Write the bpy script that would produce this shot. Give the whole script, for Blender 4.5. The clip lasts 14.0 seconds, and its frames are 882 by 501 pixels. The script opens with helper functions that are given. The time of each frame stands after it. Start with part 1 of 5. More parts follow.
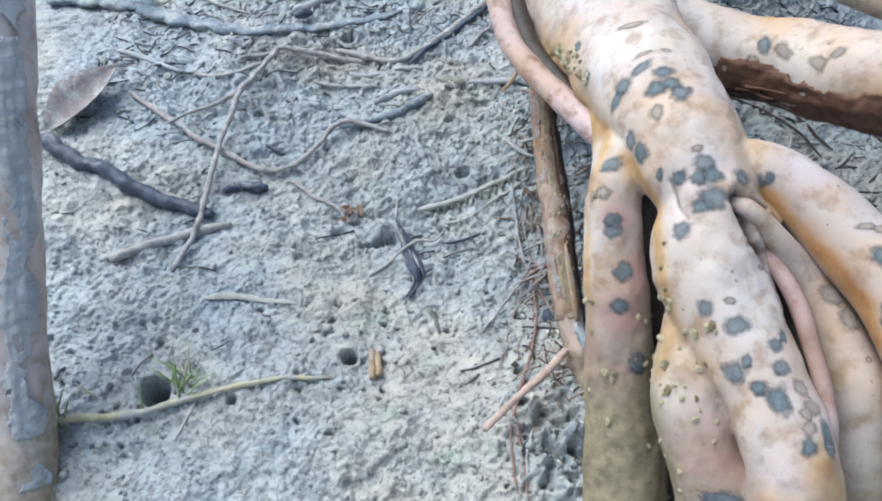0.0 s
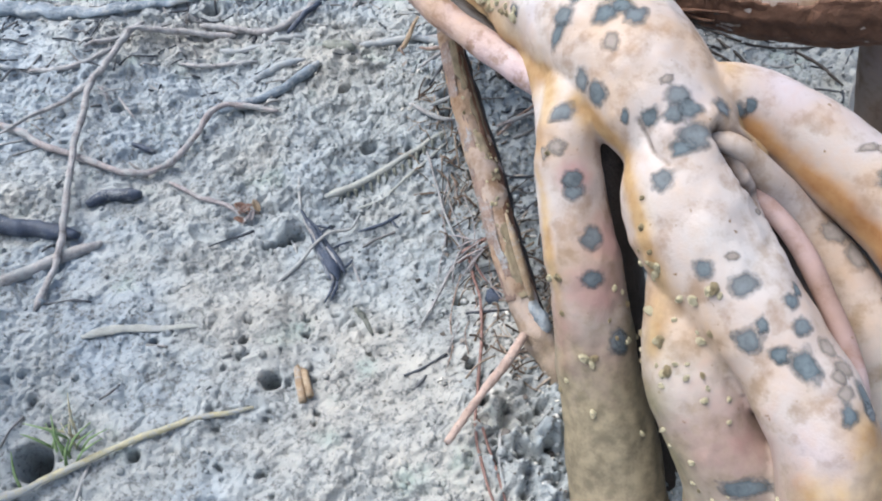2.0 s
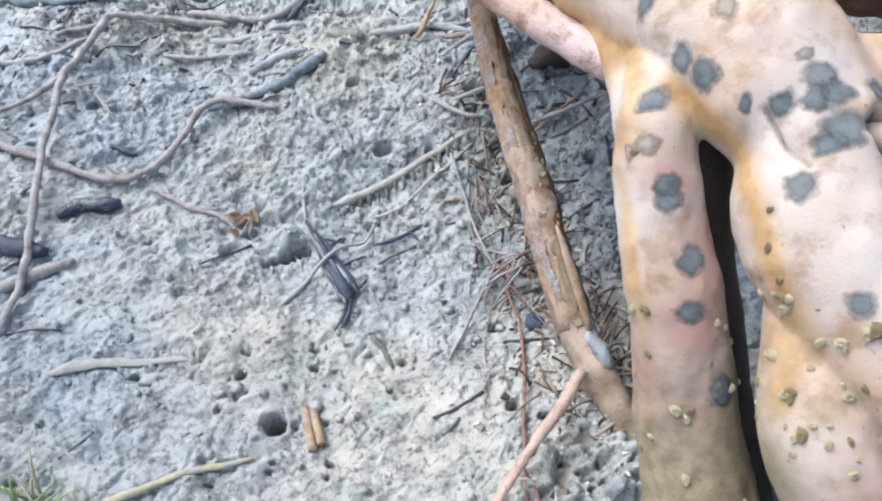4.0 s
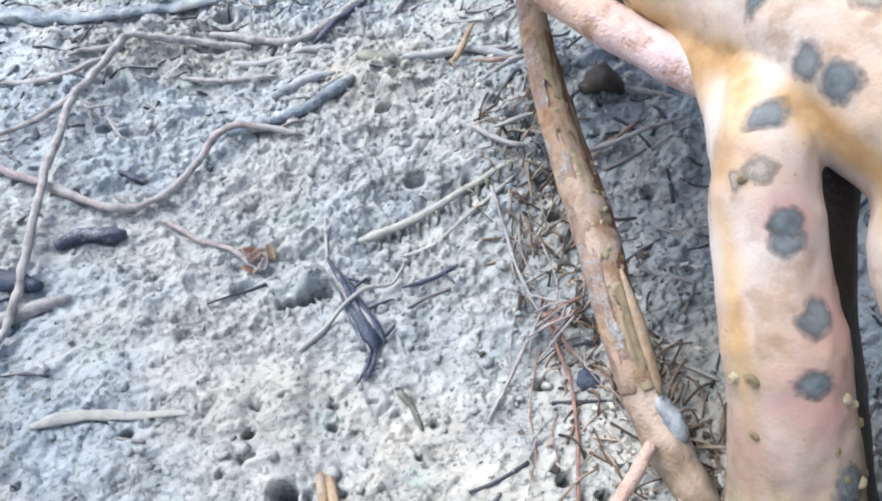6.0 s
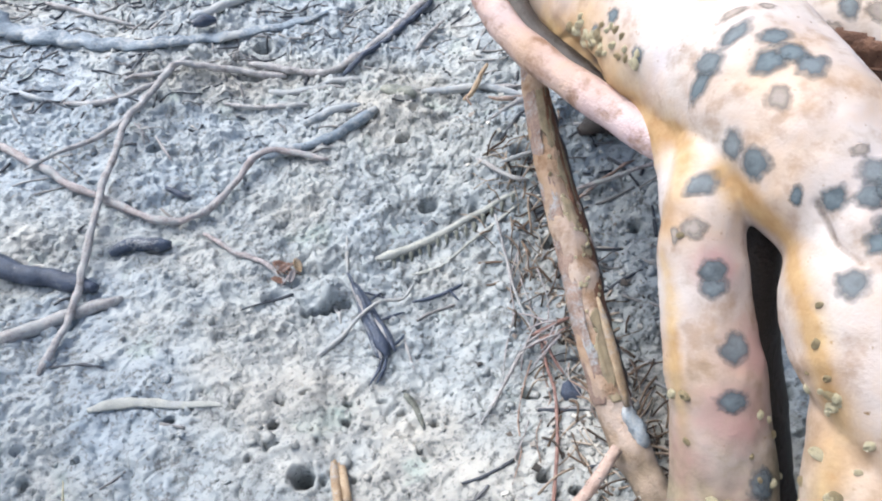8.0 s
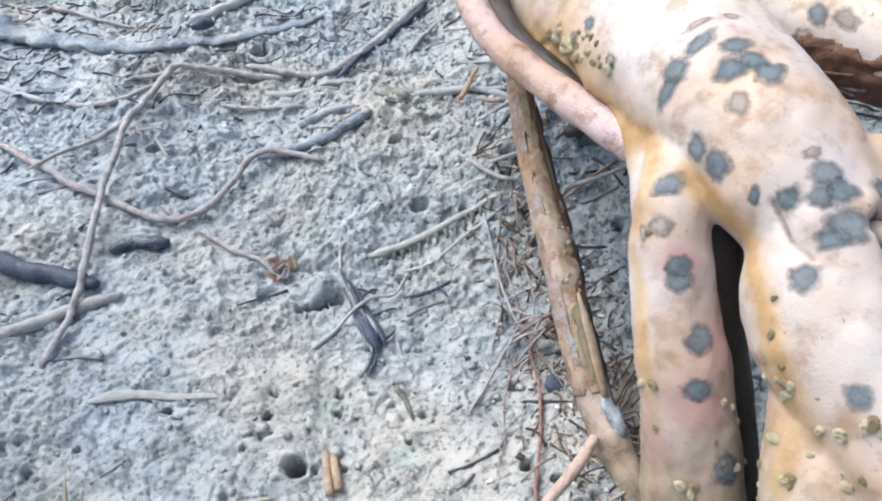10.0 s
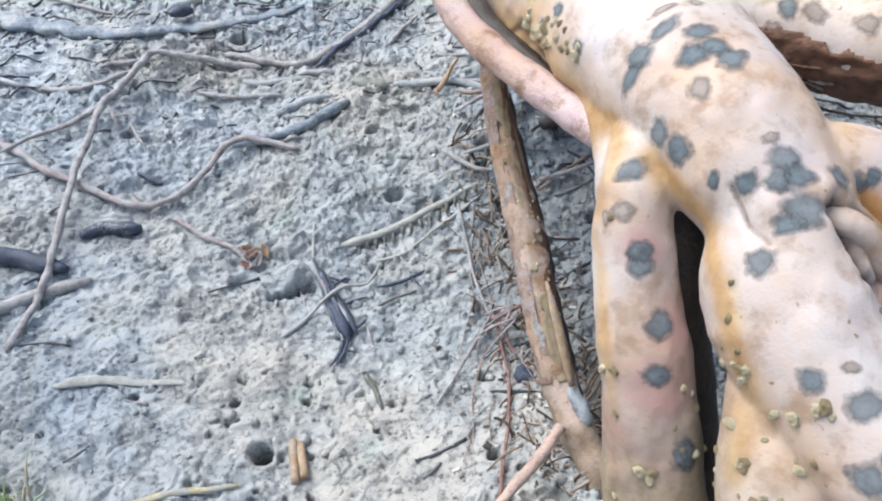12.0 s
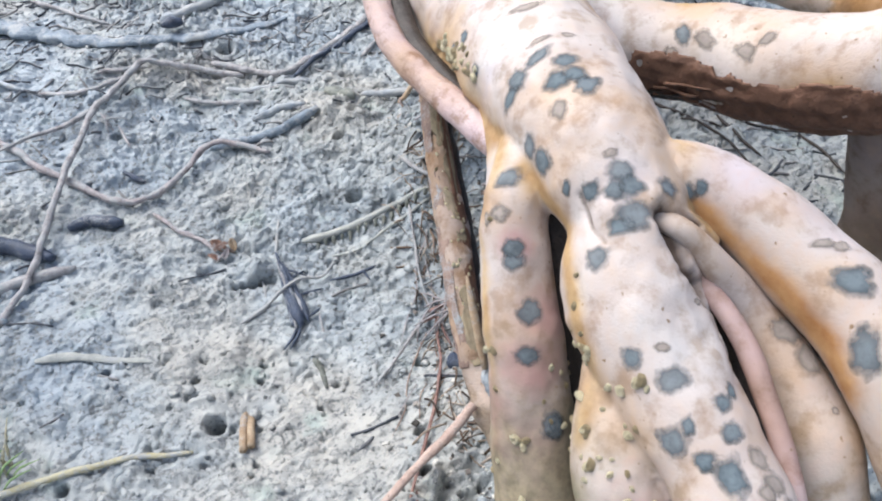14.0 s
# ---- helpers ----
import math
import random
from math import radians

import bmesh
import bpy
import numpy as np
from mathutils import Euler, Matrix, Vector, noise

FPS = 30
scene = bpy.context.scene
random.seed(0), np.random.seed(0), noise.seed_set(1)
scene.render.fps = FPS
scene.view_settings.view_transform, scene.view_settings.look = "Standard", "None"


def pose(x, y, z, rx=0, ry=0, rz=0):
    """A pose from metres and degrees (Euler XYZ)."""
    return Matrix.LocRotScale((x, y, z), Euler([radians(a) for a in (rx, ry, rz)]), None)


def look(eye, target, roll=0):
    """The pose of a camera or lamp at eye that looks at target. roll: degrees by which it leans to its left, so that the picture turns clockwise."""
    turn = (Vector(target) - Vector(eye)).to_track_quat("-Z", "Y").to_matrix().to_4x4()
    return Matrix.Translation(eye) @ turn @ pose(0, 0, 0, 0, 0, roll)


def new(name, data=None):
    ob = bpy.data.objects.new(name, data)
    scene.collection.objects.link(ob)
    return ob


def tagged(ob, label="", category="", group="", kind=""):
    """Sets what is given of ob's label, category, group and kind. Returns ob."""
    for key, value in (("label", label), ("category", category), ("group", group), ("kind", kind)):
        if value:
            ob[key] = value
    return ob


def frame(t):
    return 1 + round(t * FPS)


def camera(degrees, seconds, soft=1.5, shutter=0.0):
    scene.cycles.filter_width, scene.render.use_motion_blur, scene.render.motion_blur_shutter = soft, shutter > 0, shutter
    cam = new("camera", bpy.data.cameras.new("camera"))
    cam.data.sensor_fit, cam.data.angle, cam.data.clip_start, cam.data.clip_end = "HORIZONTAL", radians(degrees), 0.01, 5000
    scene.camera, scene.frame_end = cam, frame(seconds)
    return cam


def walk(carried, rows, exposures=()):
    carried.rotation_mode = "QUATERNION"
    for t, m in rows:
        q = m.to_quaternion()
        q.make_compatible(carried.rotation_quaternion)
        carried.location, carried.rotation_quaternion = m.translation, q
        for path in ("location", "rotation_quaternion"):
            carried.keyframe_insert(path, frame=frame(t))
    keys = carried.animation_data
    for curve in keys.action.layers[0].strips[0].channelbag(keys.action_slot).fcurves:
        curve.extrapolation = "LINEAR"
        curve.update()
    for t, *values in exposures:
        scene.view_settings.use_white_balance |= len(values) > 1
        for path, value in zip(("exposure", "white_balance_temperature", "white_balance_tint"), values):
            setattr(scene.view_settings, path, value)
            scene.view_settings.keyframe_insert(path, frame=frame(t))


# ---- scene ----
from mathutils.bvhtree import BVHTree

cam = camera(63.9, 14.0, soft=2.0)
PATH = [
    (0, (0.015, 0.016, 0.609), (-0.02, 1.199, -1.003), -0.5),
    (0.1, (0.013, 0.026, 0.595), (0.048, 1.219, -1.010), 1.6),
    (0.2, (0.010, 0.030, 0.590), (0.087, 1.210, -1.023), 2.4),
    (0.3, (0.009, 0.044, 0.583), (0.127, 1.200, -1.046), 1.6),
    (0.5, (-0.002, 0.058, 0.577), (0.17, 1.203, -1.054), 1.6),
    (1, (-0.022, 0.064, 0.562), (0.272, 1.22, -1.043), 5.4),
    (1.5, (-0.014, 0.073, 0.547), (0.236, 1.205, -1.082), 3.3),
    (2, (-0.004, 0.078, 0.537), (0.238, 1.186, -1.11), 2.9),
    (2.5, (-0.009, 0.087, 0.535), (0.216, 1.196, -1.114), 2.3),
    (3, (-0.006, 0.103, 0.53), (0.208, 1.225, -1.112), 1.2),
    (3.5, (-0.013, 0.128, 0.486), (0.256, 1.231, -1.161), 4.0),
    (4, (-0.022, 0.142, 0.468), (0.249, 1.253, -1.173), 3.7),
    (4.2, (-0.028, 0.149, 0.472), (0.219, 1.284, -1.156), 2.7),
    (6.3, (-0.023, 0.184, 0.413), (0.191, 1.402, -1.159), 2.4),
    (6.5, (-0.021, 0.178, 0.417), (0.18, 1.403, -1.151), 2.6),
    (7, (-0.016, 0.169, 0.447), (0.161, 1.397, -1.121), 2.1),
    (7.5, (-0.024, 0.151, 0.472), (0.146, 1.379, -1.097), 2.2),
    (7.7, (-0.023, 0.151, 0.474), (0.151, 1.38, -1.094), 2.5),
    (9.8, (-0.018, 0.136, 0.487), (0.147, 1.366, -1.082), 2.6),
    (10, (-0.014, 0.137, 0.49), (0.156, 1.364, -1.079), 2.5),
    (10.5, (-0.008, 0.133, 0.495), (0.162, 1.368, -1.069), 2.8),
    (11, (-0.01, 0.136, 0.487), (0.185, 1.353, -1.088), 4.3),
    (11.5, (-0.009, 0.143, 0.485), (0.175, 1.361, -1.09), 3.4),
    (12, (-0.002, 0.13, 0.484), (0.202, 1.354, -1.084), 4.6),
    (12.5, (0.006, 0.126, 0.498), (0.22, 1.346, -1.072), 4.3),
    (13, (0.01, 0.112, 0.513), (0.176, 1.335, -1.06), 3.2),
    (13.5, (0.025, 0.101, 0.519), (0.164, 1.332, -1.051), 2.5),
    (14, (0.056, 0.087, 0.528), (0.207, 1.321, -1.039), 3.8),
]
# The mud bank climbs away from the camera; places below are given in the bank's own frame (z square to the mud).
SLOPE = 25.0
BANK = Matrix.Rotation(radians(SLOPE), 4, "X")
walk(cam, [(t, BANK @ look(eye, target, roll)) for t, eye, target, roll in PATH],
     [(0, 0.42, 6200, 5), (0.5, 0.42, 6250, 6), (1, 0.62, 6350, 8), (2, 0.52, 6450, 9.5), (4, 0.63, 6500, 10), (6.5, 0.82, 6500, 10),
      (7.5, 0.78, 6500, 10), (10, 0.64, 6500, 10), (14, 0.58, 6500, 10)])

# ---- world and light: a bright, hazy sky high over the far side of the bank ----
SUN_ELEVATION, SUN_AZIMUTH = 62.0, -82.0   # degrees; azimuth from +y towards +x
world = bpy.data.worlds.new("sky")
scene.world = world
world.use_nodes = True
wn = world.node_tree.nodes
sky = wn.new("ShaderNodeTexSky")
sky.sky_type = "NISHITA"
sky.sun_disc = False
sky.sun_elevation = radians(SUN_ELEVATION)
sky.sun_rotation = radians(SUN_AZIMUTH)
sky.air_density, sky.dust_density = 1.0, 4.0
wn["Background"].inputs["Strength"].default_value = 0.155
world.node_tree.links.new(sky.outputs["Color"], wn["Background"].inputs["Color"])
sun = new("sun", bpy.data.lights.new("sun", "SUN"))
sun.data.energy, sun.data.angle, sun.data.color = 2.55, radians(50), (0.90, 0.97, 1.0)
se, sa = radians(SUN_ELEVATION), radians(SUN_AZIMUTH)
sun.matrix_world = look((0, 0, 4), Vector((0, 0, 4)) - Vector((math.cos(se) * math.sin(sa), math.cos(se) * math.cos(sa), math.sin(se))))


# ---- materials ----
def material(name, rough=0.7):
    m = bpy.data.materials.new(name)
    m.use_nodes = True
    m.node_tree.nodes["Principled BSDF"].inputs["Roughness"].default_value = rough
    return m


def node(m, kind, **values):
    n = m.node_tree.nodes.new(kind)
    for key, value in values.items():
        n.inputs[key.replace("_", " ")].default_value = value
    return n


def link(m, a, b):
    m.node_tree.links.new(a, b)


def noise_fac(m, scale, detail=4.0, rough=0.6, stretch=(1, 1, 1), random_shift=False):
    """Noise in the object's own metres, as a factor."""
    co = node(m, "ShaderNodeTexCoord")
    mp = node(m, "ShaderNodeMapping")
    mp.inputs["Scale"].default_value = stretch
    link(m, co.outputs["Object"], mp.inputs["Vector"])
    if random_shift:
        info = node(m, "ShaderNodeObjectInfo")
        link(m, info.outputs["Random"], mp.inputs["Location"])
    n = node(m, "ShaderNodeTexNoise", Scale=scale, Detail=detail, Roughness=rough)
    link(m, mp.outputs["Vector"], n.inputs["Vector"])
    return n.outputs["Fac"]


def ramp(m, fac, stops):
    r = node(m, "ShaderNodeValToRGB")
    r.color_ramp.elements[0].position, r.color_ramp.elements[0].color = stops[0][0], (*stops[0][1], 1)
    r.color_ramp.elements[1].position, r.color_ramp.elements[1].color = stops[-1][0], (*stops[-1][1], 1)
    for p, c in stops[1:-1]:
        e = r.color_ramp.elements.new(p)
        e.color = (*c, 1)
    link(m, fac, r.inputs["Fac"])
    return r.outputs["Color"]


def mix(m, fac, a, b, blend="MIX"):
    n = m.node_tree.nodes.new("ShaderNodeMix")
    n.data_type, n.blend_type = "RGBA", blend
    for value, slot in ((fac, 0), (a, 6), (b, 7)):
        if hasattr(value, "links"):
            link(m, value, n.inputs[slot])
        else:
            n.inputs[slot].default_value = value if slot == 0 else (*value, 1)
    return n.outputs[2]


def level(m, fac, low, high):
    n = node(m, "ShaderNodeMapRange")
    n.inputs["From Min"].default_value, n.inputs["From Max"].default_value = low, high
    link(m, fac, n.inputs["Value"])
    return n.outputs["Result"]


def finish(m, colour, bump=None, distance=0.001, strength=0.6, rough=None):
    b = m.node_tree.nodes["Principled BSDF"]
    link(m, colour, b.inputs["Base Color"])
    if bump is not None:
        n = node(m, "ShaderNodeBump", Distance=distance, Strength=strength)
        link(m, bump, n.inputs["Height"])
        link(m, n.outputs["Normal"], b.inputs["Normal"])
    if rough is not None:
        link(m, rough, b.inputs["Roughness"])
    return m


def add(m, a, b, k=1.0):
    n = node(m, "ShaderNodeMath")
    n.operation = "MULTIPLY_ADD"
    link(m, b, n.inputs[0])
    n.inputs[1].default_value = k
    link(m, a, n.inputs[2])
    return n.outputs[0]


def node_value(m, value):
    n = node(m, "ShaderNodeValue")
    n.outputs[0].default_value = value
    return n.outputs[0]


def mud_material():
    """Soft silty mud: pale dried skin, darker hollows, few flecks, cracks with painted shade."""
    m = material("wet grey mud", 0.6)
    big = noise_fac(m, 5.0, 5)
    mid = noise_fac(m, 38.0, 5, 0.65)
    fine = noise_fac(m, 240.0, 4, 0.6)
    grain = noise_fac(m, 800.0, 3, 0.65)
    worm = m.node_tree.nodes.new("ShaderNodeTexVoronoi")
    worm.feature = "SMOOTH_F1"
    worm.inputs["Scale"].default_value = 210.0
    co = node(m, "ShaderNodeTexCoord")
    link(m, co.outputs["Object"], worm.inputs["Vector"])
    base = ramp(m, mid, [(0.30, (0.272, 0.289, 0.299)), (0.5, (0.336, 0.348, 0.352)), (0.72, (0.385, 0.392, 0.39))])
    tint = ramp(m, big, [(0.40, (0.84, 0.97, 1.10)), (0.53, (0.96, 1.0, 1.0)), (0.64, (1.07, 1.0, 0.90))])
    col = mix(m, 0.8, base, tint, "MULTIPLY")
    algae = level(m, noise_fac(m, 21.0, 4, 0.6), 0.60, 0.78)
    col = mix(m, algae, col, (0.28, 0.335, 0.305))
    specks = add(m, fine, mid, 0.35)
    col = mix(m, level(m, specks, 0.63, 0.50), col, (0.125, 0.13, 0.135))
    # Thin cracks: sunk in the bump, their shade darkened into the colour.
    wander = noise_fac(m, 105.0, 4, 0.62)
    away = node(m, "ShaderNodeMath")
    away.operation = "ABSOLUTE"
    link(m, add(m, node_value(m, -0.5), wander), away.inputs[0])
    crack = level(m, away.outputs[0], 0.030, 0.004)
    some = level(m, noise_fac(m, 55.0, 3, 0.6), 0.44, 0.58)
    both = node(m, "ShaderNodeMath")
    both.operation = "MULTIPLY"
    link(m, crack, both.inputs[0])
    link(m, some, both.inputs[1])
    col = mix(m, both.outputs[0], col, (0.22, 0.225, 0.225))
    height = add(m, add(m, add(m, fine, grain, 0.18), worm.outputs["Distance"], -0.4), both.outputs[0], -0.6)
    return finish(m, col, height, 0.0018, 0.65, level(m, mid, 1.2, -0.1))


def bark_material(name, stops, dirt=(0.185, 0.150, 0.098), low=0.045, high=0.13, rugged=0.3, inner=((0.34, 0.195, 0.085), (0.52, 0.36, 0.19))):
    """Smooth mangrove bark: patchy colour, pores, and a film of silt and algae on what the tide reaches."""
    m = material(name, 0.5)
    big = noise_fac(m, 17.0, 4, 0.55)
    mid = noise_fac(m, 70.0, 5, 0.6)
    fine = noise_fac(m, 650.0, 3, 0.6)
    col = ramp(m, big, stops)
    blotch = ramp(m, mid, [(0.34, (0.80 - 0.4 * rugged, 0.74 - 0.5 * rugged, 0.68 - 0.6 * rugged)), (0.5, (1.0, 1.0, 1.0)), (0.68, (1.06, 1.02, 1.0))])
    col = mix(m, 0.75, col, blotch, "MULTIPLY")
    hue = ramp(m, noise_fac(m, 9.0, 3, 0.5), [(0.34, (1.05, 0.92, 0.76)), (0.46, (1.0, 0.94, 0.89)), (0.54, (1.0, 0.99, 0.97)), (0.66, (0.93, 0.86, 0.98))])
    col = mix(m, 0.62, col, hue, "MULTIPLY")
    pores = noise_fac(m, 240.0, 2, 0.5)
    col = mix(m, level(m, pores, 0.70, 0.78), col, (0.22, 0.14, 0.08))
    # orange inner bark where the outer has come away
    st = m.node_tree.nodes.new("ShaderNodeAttribute")
    st.attribute_name = "worn"
    worn = level(m, add(m, st.outputs["Fac"], mid, 0.9), 0.50, 1.30)
    col = mix(m, worn, col, ramp(m, noise_fac(m, 45.0, 4), [(0.35, inner[0]), (0.65, inner[1])]))
    fl = m.node_tree.nodes.new("ShaderNodeAttribute")
    fl.attribute_name = "flush"
    col = mix(m, level(m, add(m, fl.outputs["Fac"], mid, 0.6), 0.40, 1.25), col, (0.41, 0.23, 0.215))
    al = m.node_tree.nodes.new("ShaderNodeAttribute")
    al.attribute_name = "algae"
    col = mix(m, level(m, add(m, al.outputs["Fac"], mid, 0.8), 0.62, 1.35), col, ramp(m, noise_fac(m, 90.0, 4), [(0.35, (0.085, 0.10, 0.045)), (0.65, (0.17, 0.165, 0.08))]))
    # Folds painted dark brown: brown creases, and the shade of deep grooves.
    seam_shade = m.node_tree.nodes.new("ShaderNodeAttribute")
    seam_shade.attribute_name = "seam_shade"
    col = mix(m, level(m, add(m, seam_shade.outputs["Fac"], mid, 0.5), 0.45, 0.95), col, (0.075, 0.045, 0.03))
    # silt line: height above the mud, broken up by noise
    at_ = m.node_tree.nodes.new("ShaderNodeAttribute")
    at_.attribute_name = "tide"
    line = add(m, at_.outputs["Fac"], mid, 0.09)
    film = level(m, line, high, low)
    film.node.clamp = True
    silt = ramp(m, noise_fac(m, 130.0, 4), [(0.35, dirt), (0.65, tuple(1.7 * c for c in dirt))])
    col = mix(m, film, col, silt)
    return finish(m, col, add(m, fine, mid, 1.2 + 4 * (rugged - 0.3)), 0.0007 + 0.002 * (rugged - 0.3), 0.30 + 0.5 * (rugged - 0.3), level(m, mid, 1.25, 0.15))


def plain_wood(name, dark, pale, scale=60.0, stretch=(1, 1, 1), rough=0.7, silt=0.0):
    """Wood, stalk or shell: two scales of grain, dark flecks and, where it lay in the mud, smears of dried silt."""
    m = material(name, rough)
    a = noise_fac(m, scale, 5, 0.65, stretch, True)
    b = noise_fac(m, scale * 7, 4, 0.65, stretch, True)
    col = ramp(m, add(m, a, b, 0.45), [(0.50, dark), (0.92, pale)])
    col = mix(m, level(m, b, 0.60, 0.70), col, tuple(0.4 * c for c in dark))
    if silt:
        smear = add(m, noise_fac(m, 34.0, 5, 0.7, stretch, True), b, 0.35)
        col = mix(m, level(m, smear, 0.80 - 0.30 * silt, 0.95 - 0.30 * silt), col, (0.36, 0.37, 0.375))
    return finish(m, col, add(m, b, a, 1.5), 0.0014, 0.8)


MUD = mud_material()
BARK_PINK = bark_material("pink mangrove bark", [(0.30, (0.43, 0.29, 0.19)), (0.42, (0.48, 0.345, 0.29)), (0.54, (0.51, 0.385, 0.365)), (0.70, (0.55, 0.45, 0.43))], rugged=0.8)
BARK_PALE = bark_material("pale mangrove bark", [(0.24, (0.45, 0.30, 0.13)), (0.35, (0.47, 0.355, 0.27)), (0.50, (0.478, 0.412, 0.385)), (0.70, (0.565, 0.530, 0.517))], low=0.11, high=0.205, rugged=0.35)
BARK_TAN = bark_material("tan peeling bark", [(0.30, (0.27, 0.175, 0.10)), (0.42, (0.36, 0.26, 0.19)), (0.54, (0.42, 0.335, 0.285)), (0.70, (0.47, 0.40, 0.36))], low=0.05, high=0.10, dirt=(0.19, 0.145, 0.105), rugged=0.8)
BARK_OCHRE = bark_material("ochre mangrove bark", [(0.32, (0.42, 0.21, 0.07)), (0.46, (0.54, 0.31, 0.15)), (0.54, (0.60, 0.46, 0.36)), (0.70, (0.64, 0.56, 0.50))])
BARK_ORANGE = bark_material("pale bark with an orange flank", [(0.24, (0.45, 0.30, 0.13)), (0.35, (0.47, 0.355, 0.27)), (0.50, (0.478, 0.412, 0.385)), (0.70, (0.565, 0.530, 0.517))], low=0.11, high=0.205, inner=((0.36, 0.165, 0.06), (0.54, 0.31, 0.14)))
BARK_MAUVE = bark_material("mauve brown bark", [(0.32, (0.24, 0.16, 0.13)), (0.46, (0.33, 0.23, 0.21)), (0.58, (0.40, 0.29, 0.28)), (0.70, (0.46, 0.36, 0.35))])
BARK_DULL = bark_material("dull brown bark", [(0.32, (0.13, 0.09, 0.07)), (0.46, (0.19, 0.14, 0.11)), (0.58, (0.25, 0.19, 0.16)), (0.70, (0.28, 0.23, 0.20))])
BARK_LILAC = bark_material("greyish lilac bark", [(0.32, (0.34, 0.30, 0.31)), (0.46, (0.46, 0.42, 0.43)), (0.58, (0.56, 0.53, 0.54)), (0.70, (0.62, 0.60, 0.60))])
BARK_BROWN = plain_wood("brown flaking bark", (0.075, 0.032, 0.018), (0.21, 0.105, 0.065), 55.0)
# Near-black bark; also paints shade on the tubes that fill gaps.
BARK_AND_GAP_BLACK = plain_wood("black bark and gap shade", (0.018, 0.013, 0.011), (0.06, 0.045, 0.038), 55.0, rough=0.5)


def lichen_material(name, dark, pale, thin):
    """Crust that thins out into the bark at its ragged rim; each patch a little lighter or darker."""
    m = material(name, 0.9)
    grain = noise_fac(m, 260.0, 4, 0.65)
    blot = noise_fac(m, 110.0, 3, 0.6, random_shift=True)
    info = node(m, "ShaderNodeObjectInfo")
    rim = m.node_tree.nodes.new("ShaderNodeAttribute")
    rim.attribute_name = "rim"
    col = ramp(m, add(m, add(m, grain, blot, 0.8), rim.outputs["Fac"], -0.25), [(0.36, dark), (0.90, pale)])
    col = mix(m, level(m, info.outputs["Random"], 0.2, 4.5), col, thin)
    cover = level(m, add(m, rim.outputs["Fac"], add(m, blot, grain, 0.9), 0.75), 1.72, 1.08)
    finish(m, col, grain, 0.0004, 0.4)
    link(m, cover, m.node_tree.nodes["Principled BSDF"].inputs["Alpha"])
    return m


LICHEN = lichen_material("blue grey lichen", (0.030, 0.043, 0.052), (0.130, 0.160, 0.178), (0.40, 0.36, 0.345))
LICHEN_WARM = lichen_material("brown grey lichen", (0.15, 0.125, 0.105), (0.30, 0.255, 0.225), (0.47, 0.39, 0.34))
SHELL = plain_wood("bleached shell", (0.56, 0.46, 0.25), (0.92, 0.85, 0.63), 300.0, rough=0.15)
SHELL_DULL = plain_wood("olive brown shell", (0.27, 0.205, 0.11), (0.52, 0.42, 0.26), 300.0, rough=0.3)
TWIG_GREY = plain_wood("weathered grey twig", (0.17, 0.155, 0.155), (0.50, 0.48, 0.48), 90.0, silt=0.42)
TWIG_RED = plain_wood("reddish twig", (0.17, 0.14, 0.14), (0.47, 0.42, 0.42), 90.0, silt=0.45)
TWIG_DARK = plain_wood("soaked dark wood", (0.012, 0.019, 0.038), (0.065, 0.088, 0.140), 80.0, rough=0.4, silt=0.16)
WOOD_GREY = plain_wood("silted driftwood", (0.17, 0.20, 0.23), (0.46, 0.50, 0.54), 45.0, silt=0.80)
DRIFTWOOD = plain_wood("slate grey driftwood", (0.055, 0.085, 0.120), (0.27, 0.32, 0.37), 38.0, (1, 1, 1), silt=0.50)
TWIG_PALE = plain_wood("bleached twig", (0.30, 0.29, 0.28), (0.52, 0.51, 0.49), 90.0, silt=0.60)
ROOTLET_RED = plain_wood("reddish brown rootlet", (0.14, 0.065, 0.05), (0.36, 0.22, 0.19), 120.0, silt=0.12)
FROND_PALE = plain_wood("silted pale frond", (0.31, 0.315, 0.29), (0.47, 0.475, 0.44), 90.0, silt=0.3)
LEAFLET = plain_wood("dark silted leaflet", (0.09, 0.095, 0.08), (0.22, 0.23, 0.20), 120.0, silt=0.2)
STUMP = plain_wood("grey green soaked wood", (0.12, 0.13, 0.11), (0.30, 0.31, 0.27), 60.0, silt=0.4)
REED = plain_wood("straw yellow reed", (0.27, 0.175, 0.10), (0.47, 0.36, 0.25), 120.0, silt=0.30)
STEM_YELLOW = plain_wood("yellow green stem", (0.35, 0.30, 0.16), (0.56, 0.52, 0.37), 70.0, silt=0.48)
STICK_PINK = plain_wood("peeled pinkish stick", (0.34, 0.23, 0.19), (0.54, 0.41, 0.35), 60.0, silt=0.30)
ROOTLET = plain_wood("fine brown rootlet", (0.16, 0.10, 0.08), (0.36, 0.25, 0.20), 90.0, silt=0.40)
GREEN = plain_wood("green sprout", (0.13, 0.22, 0.08), (0.29, 0.40, 0.19), 80.0)
LEAF_BROWN = plain_wood("dead brown leaf", (0.15, 0.125, 0.135), (0.29, 0.25, 0.255), 60.0, silt=0.50)
LEAF_ORANGE = plain_wood("rotting orange leaf", (0.16, 0.08, 0.055), (0.33, 0.20, 0.15), 120.0, silt=0.30)


# ---- building blocks ----
def smooth01(v):
    v = np.clip(v, 0, 1)
    return v * v * (3 - 2 * v)


def bell(x, y, a, b, s):
    return np.exp(-((x - a) ** 2 + (y - b) ** 2) / (2 * s * s))


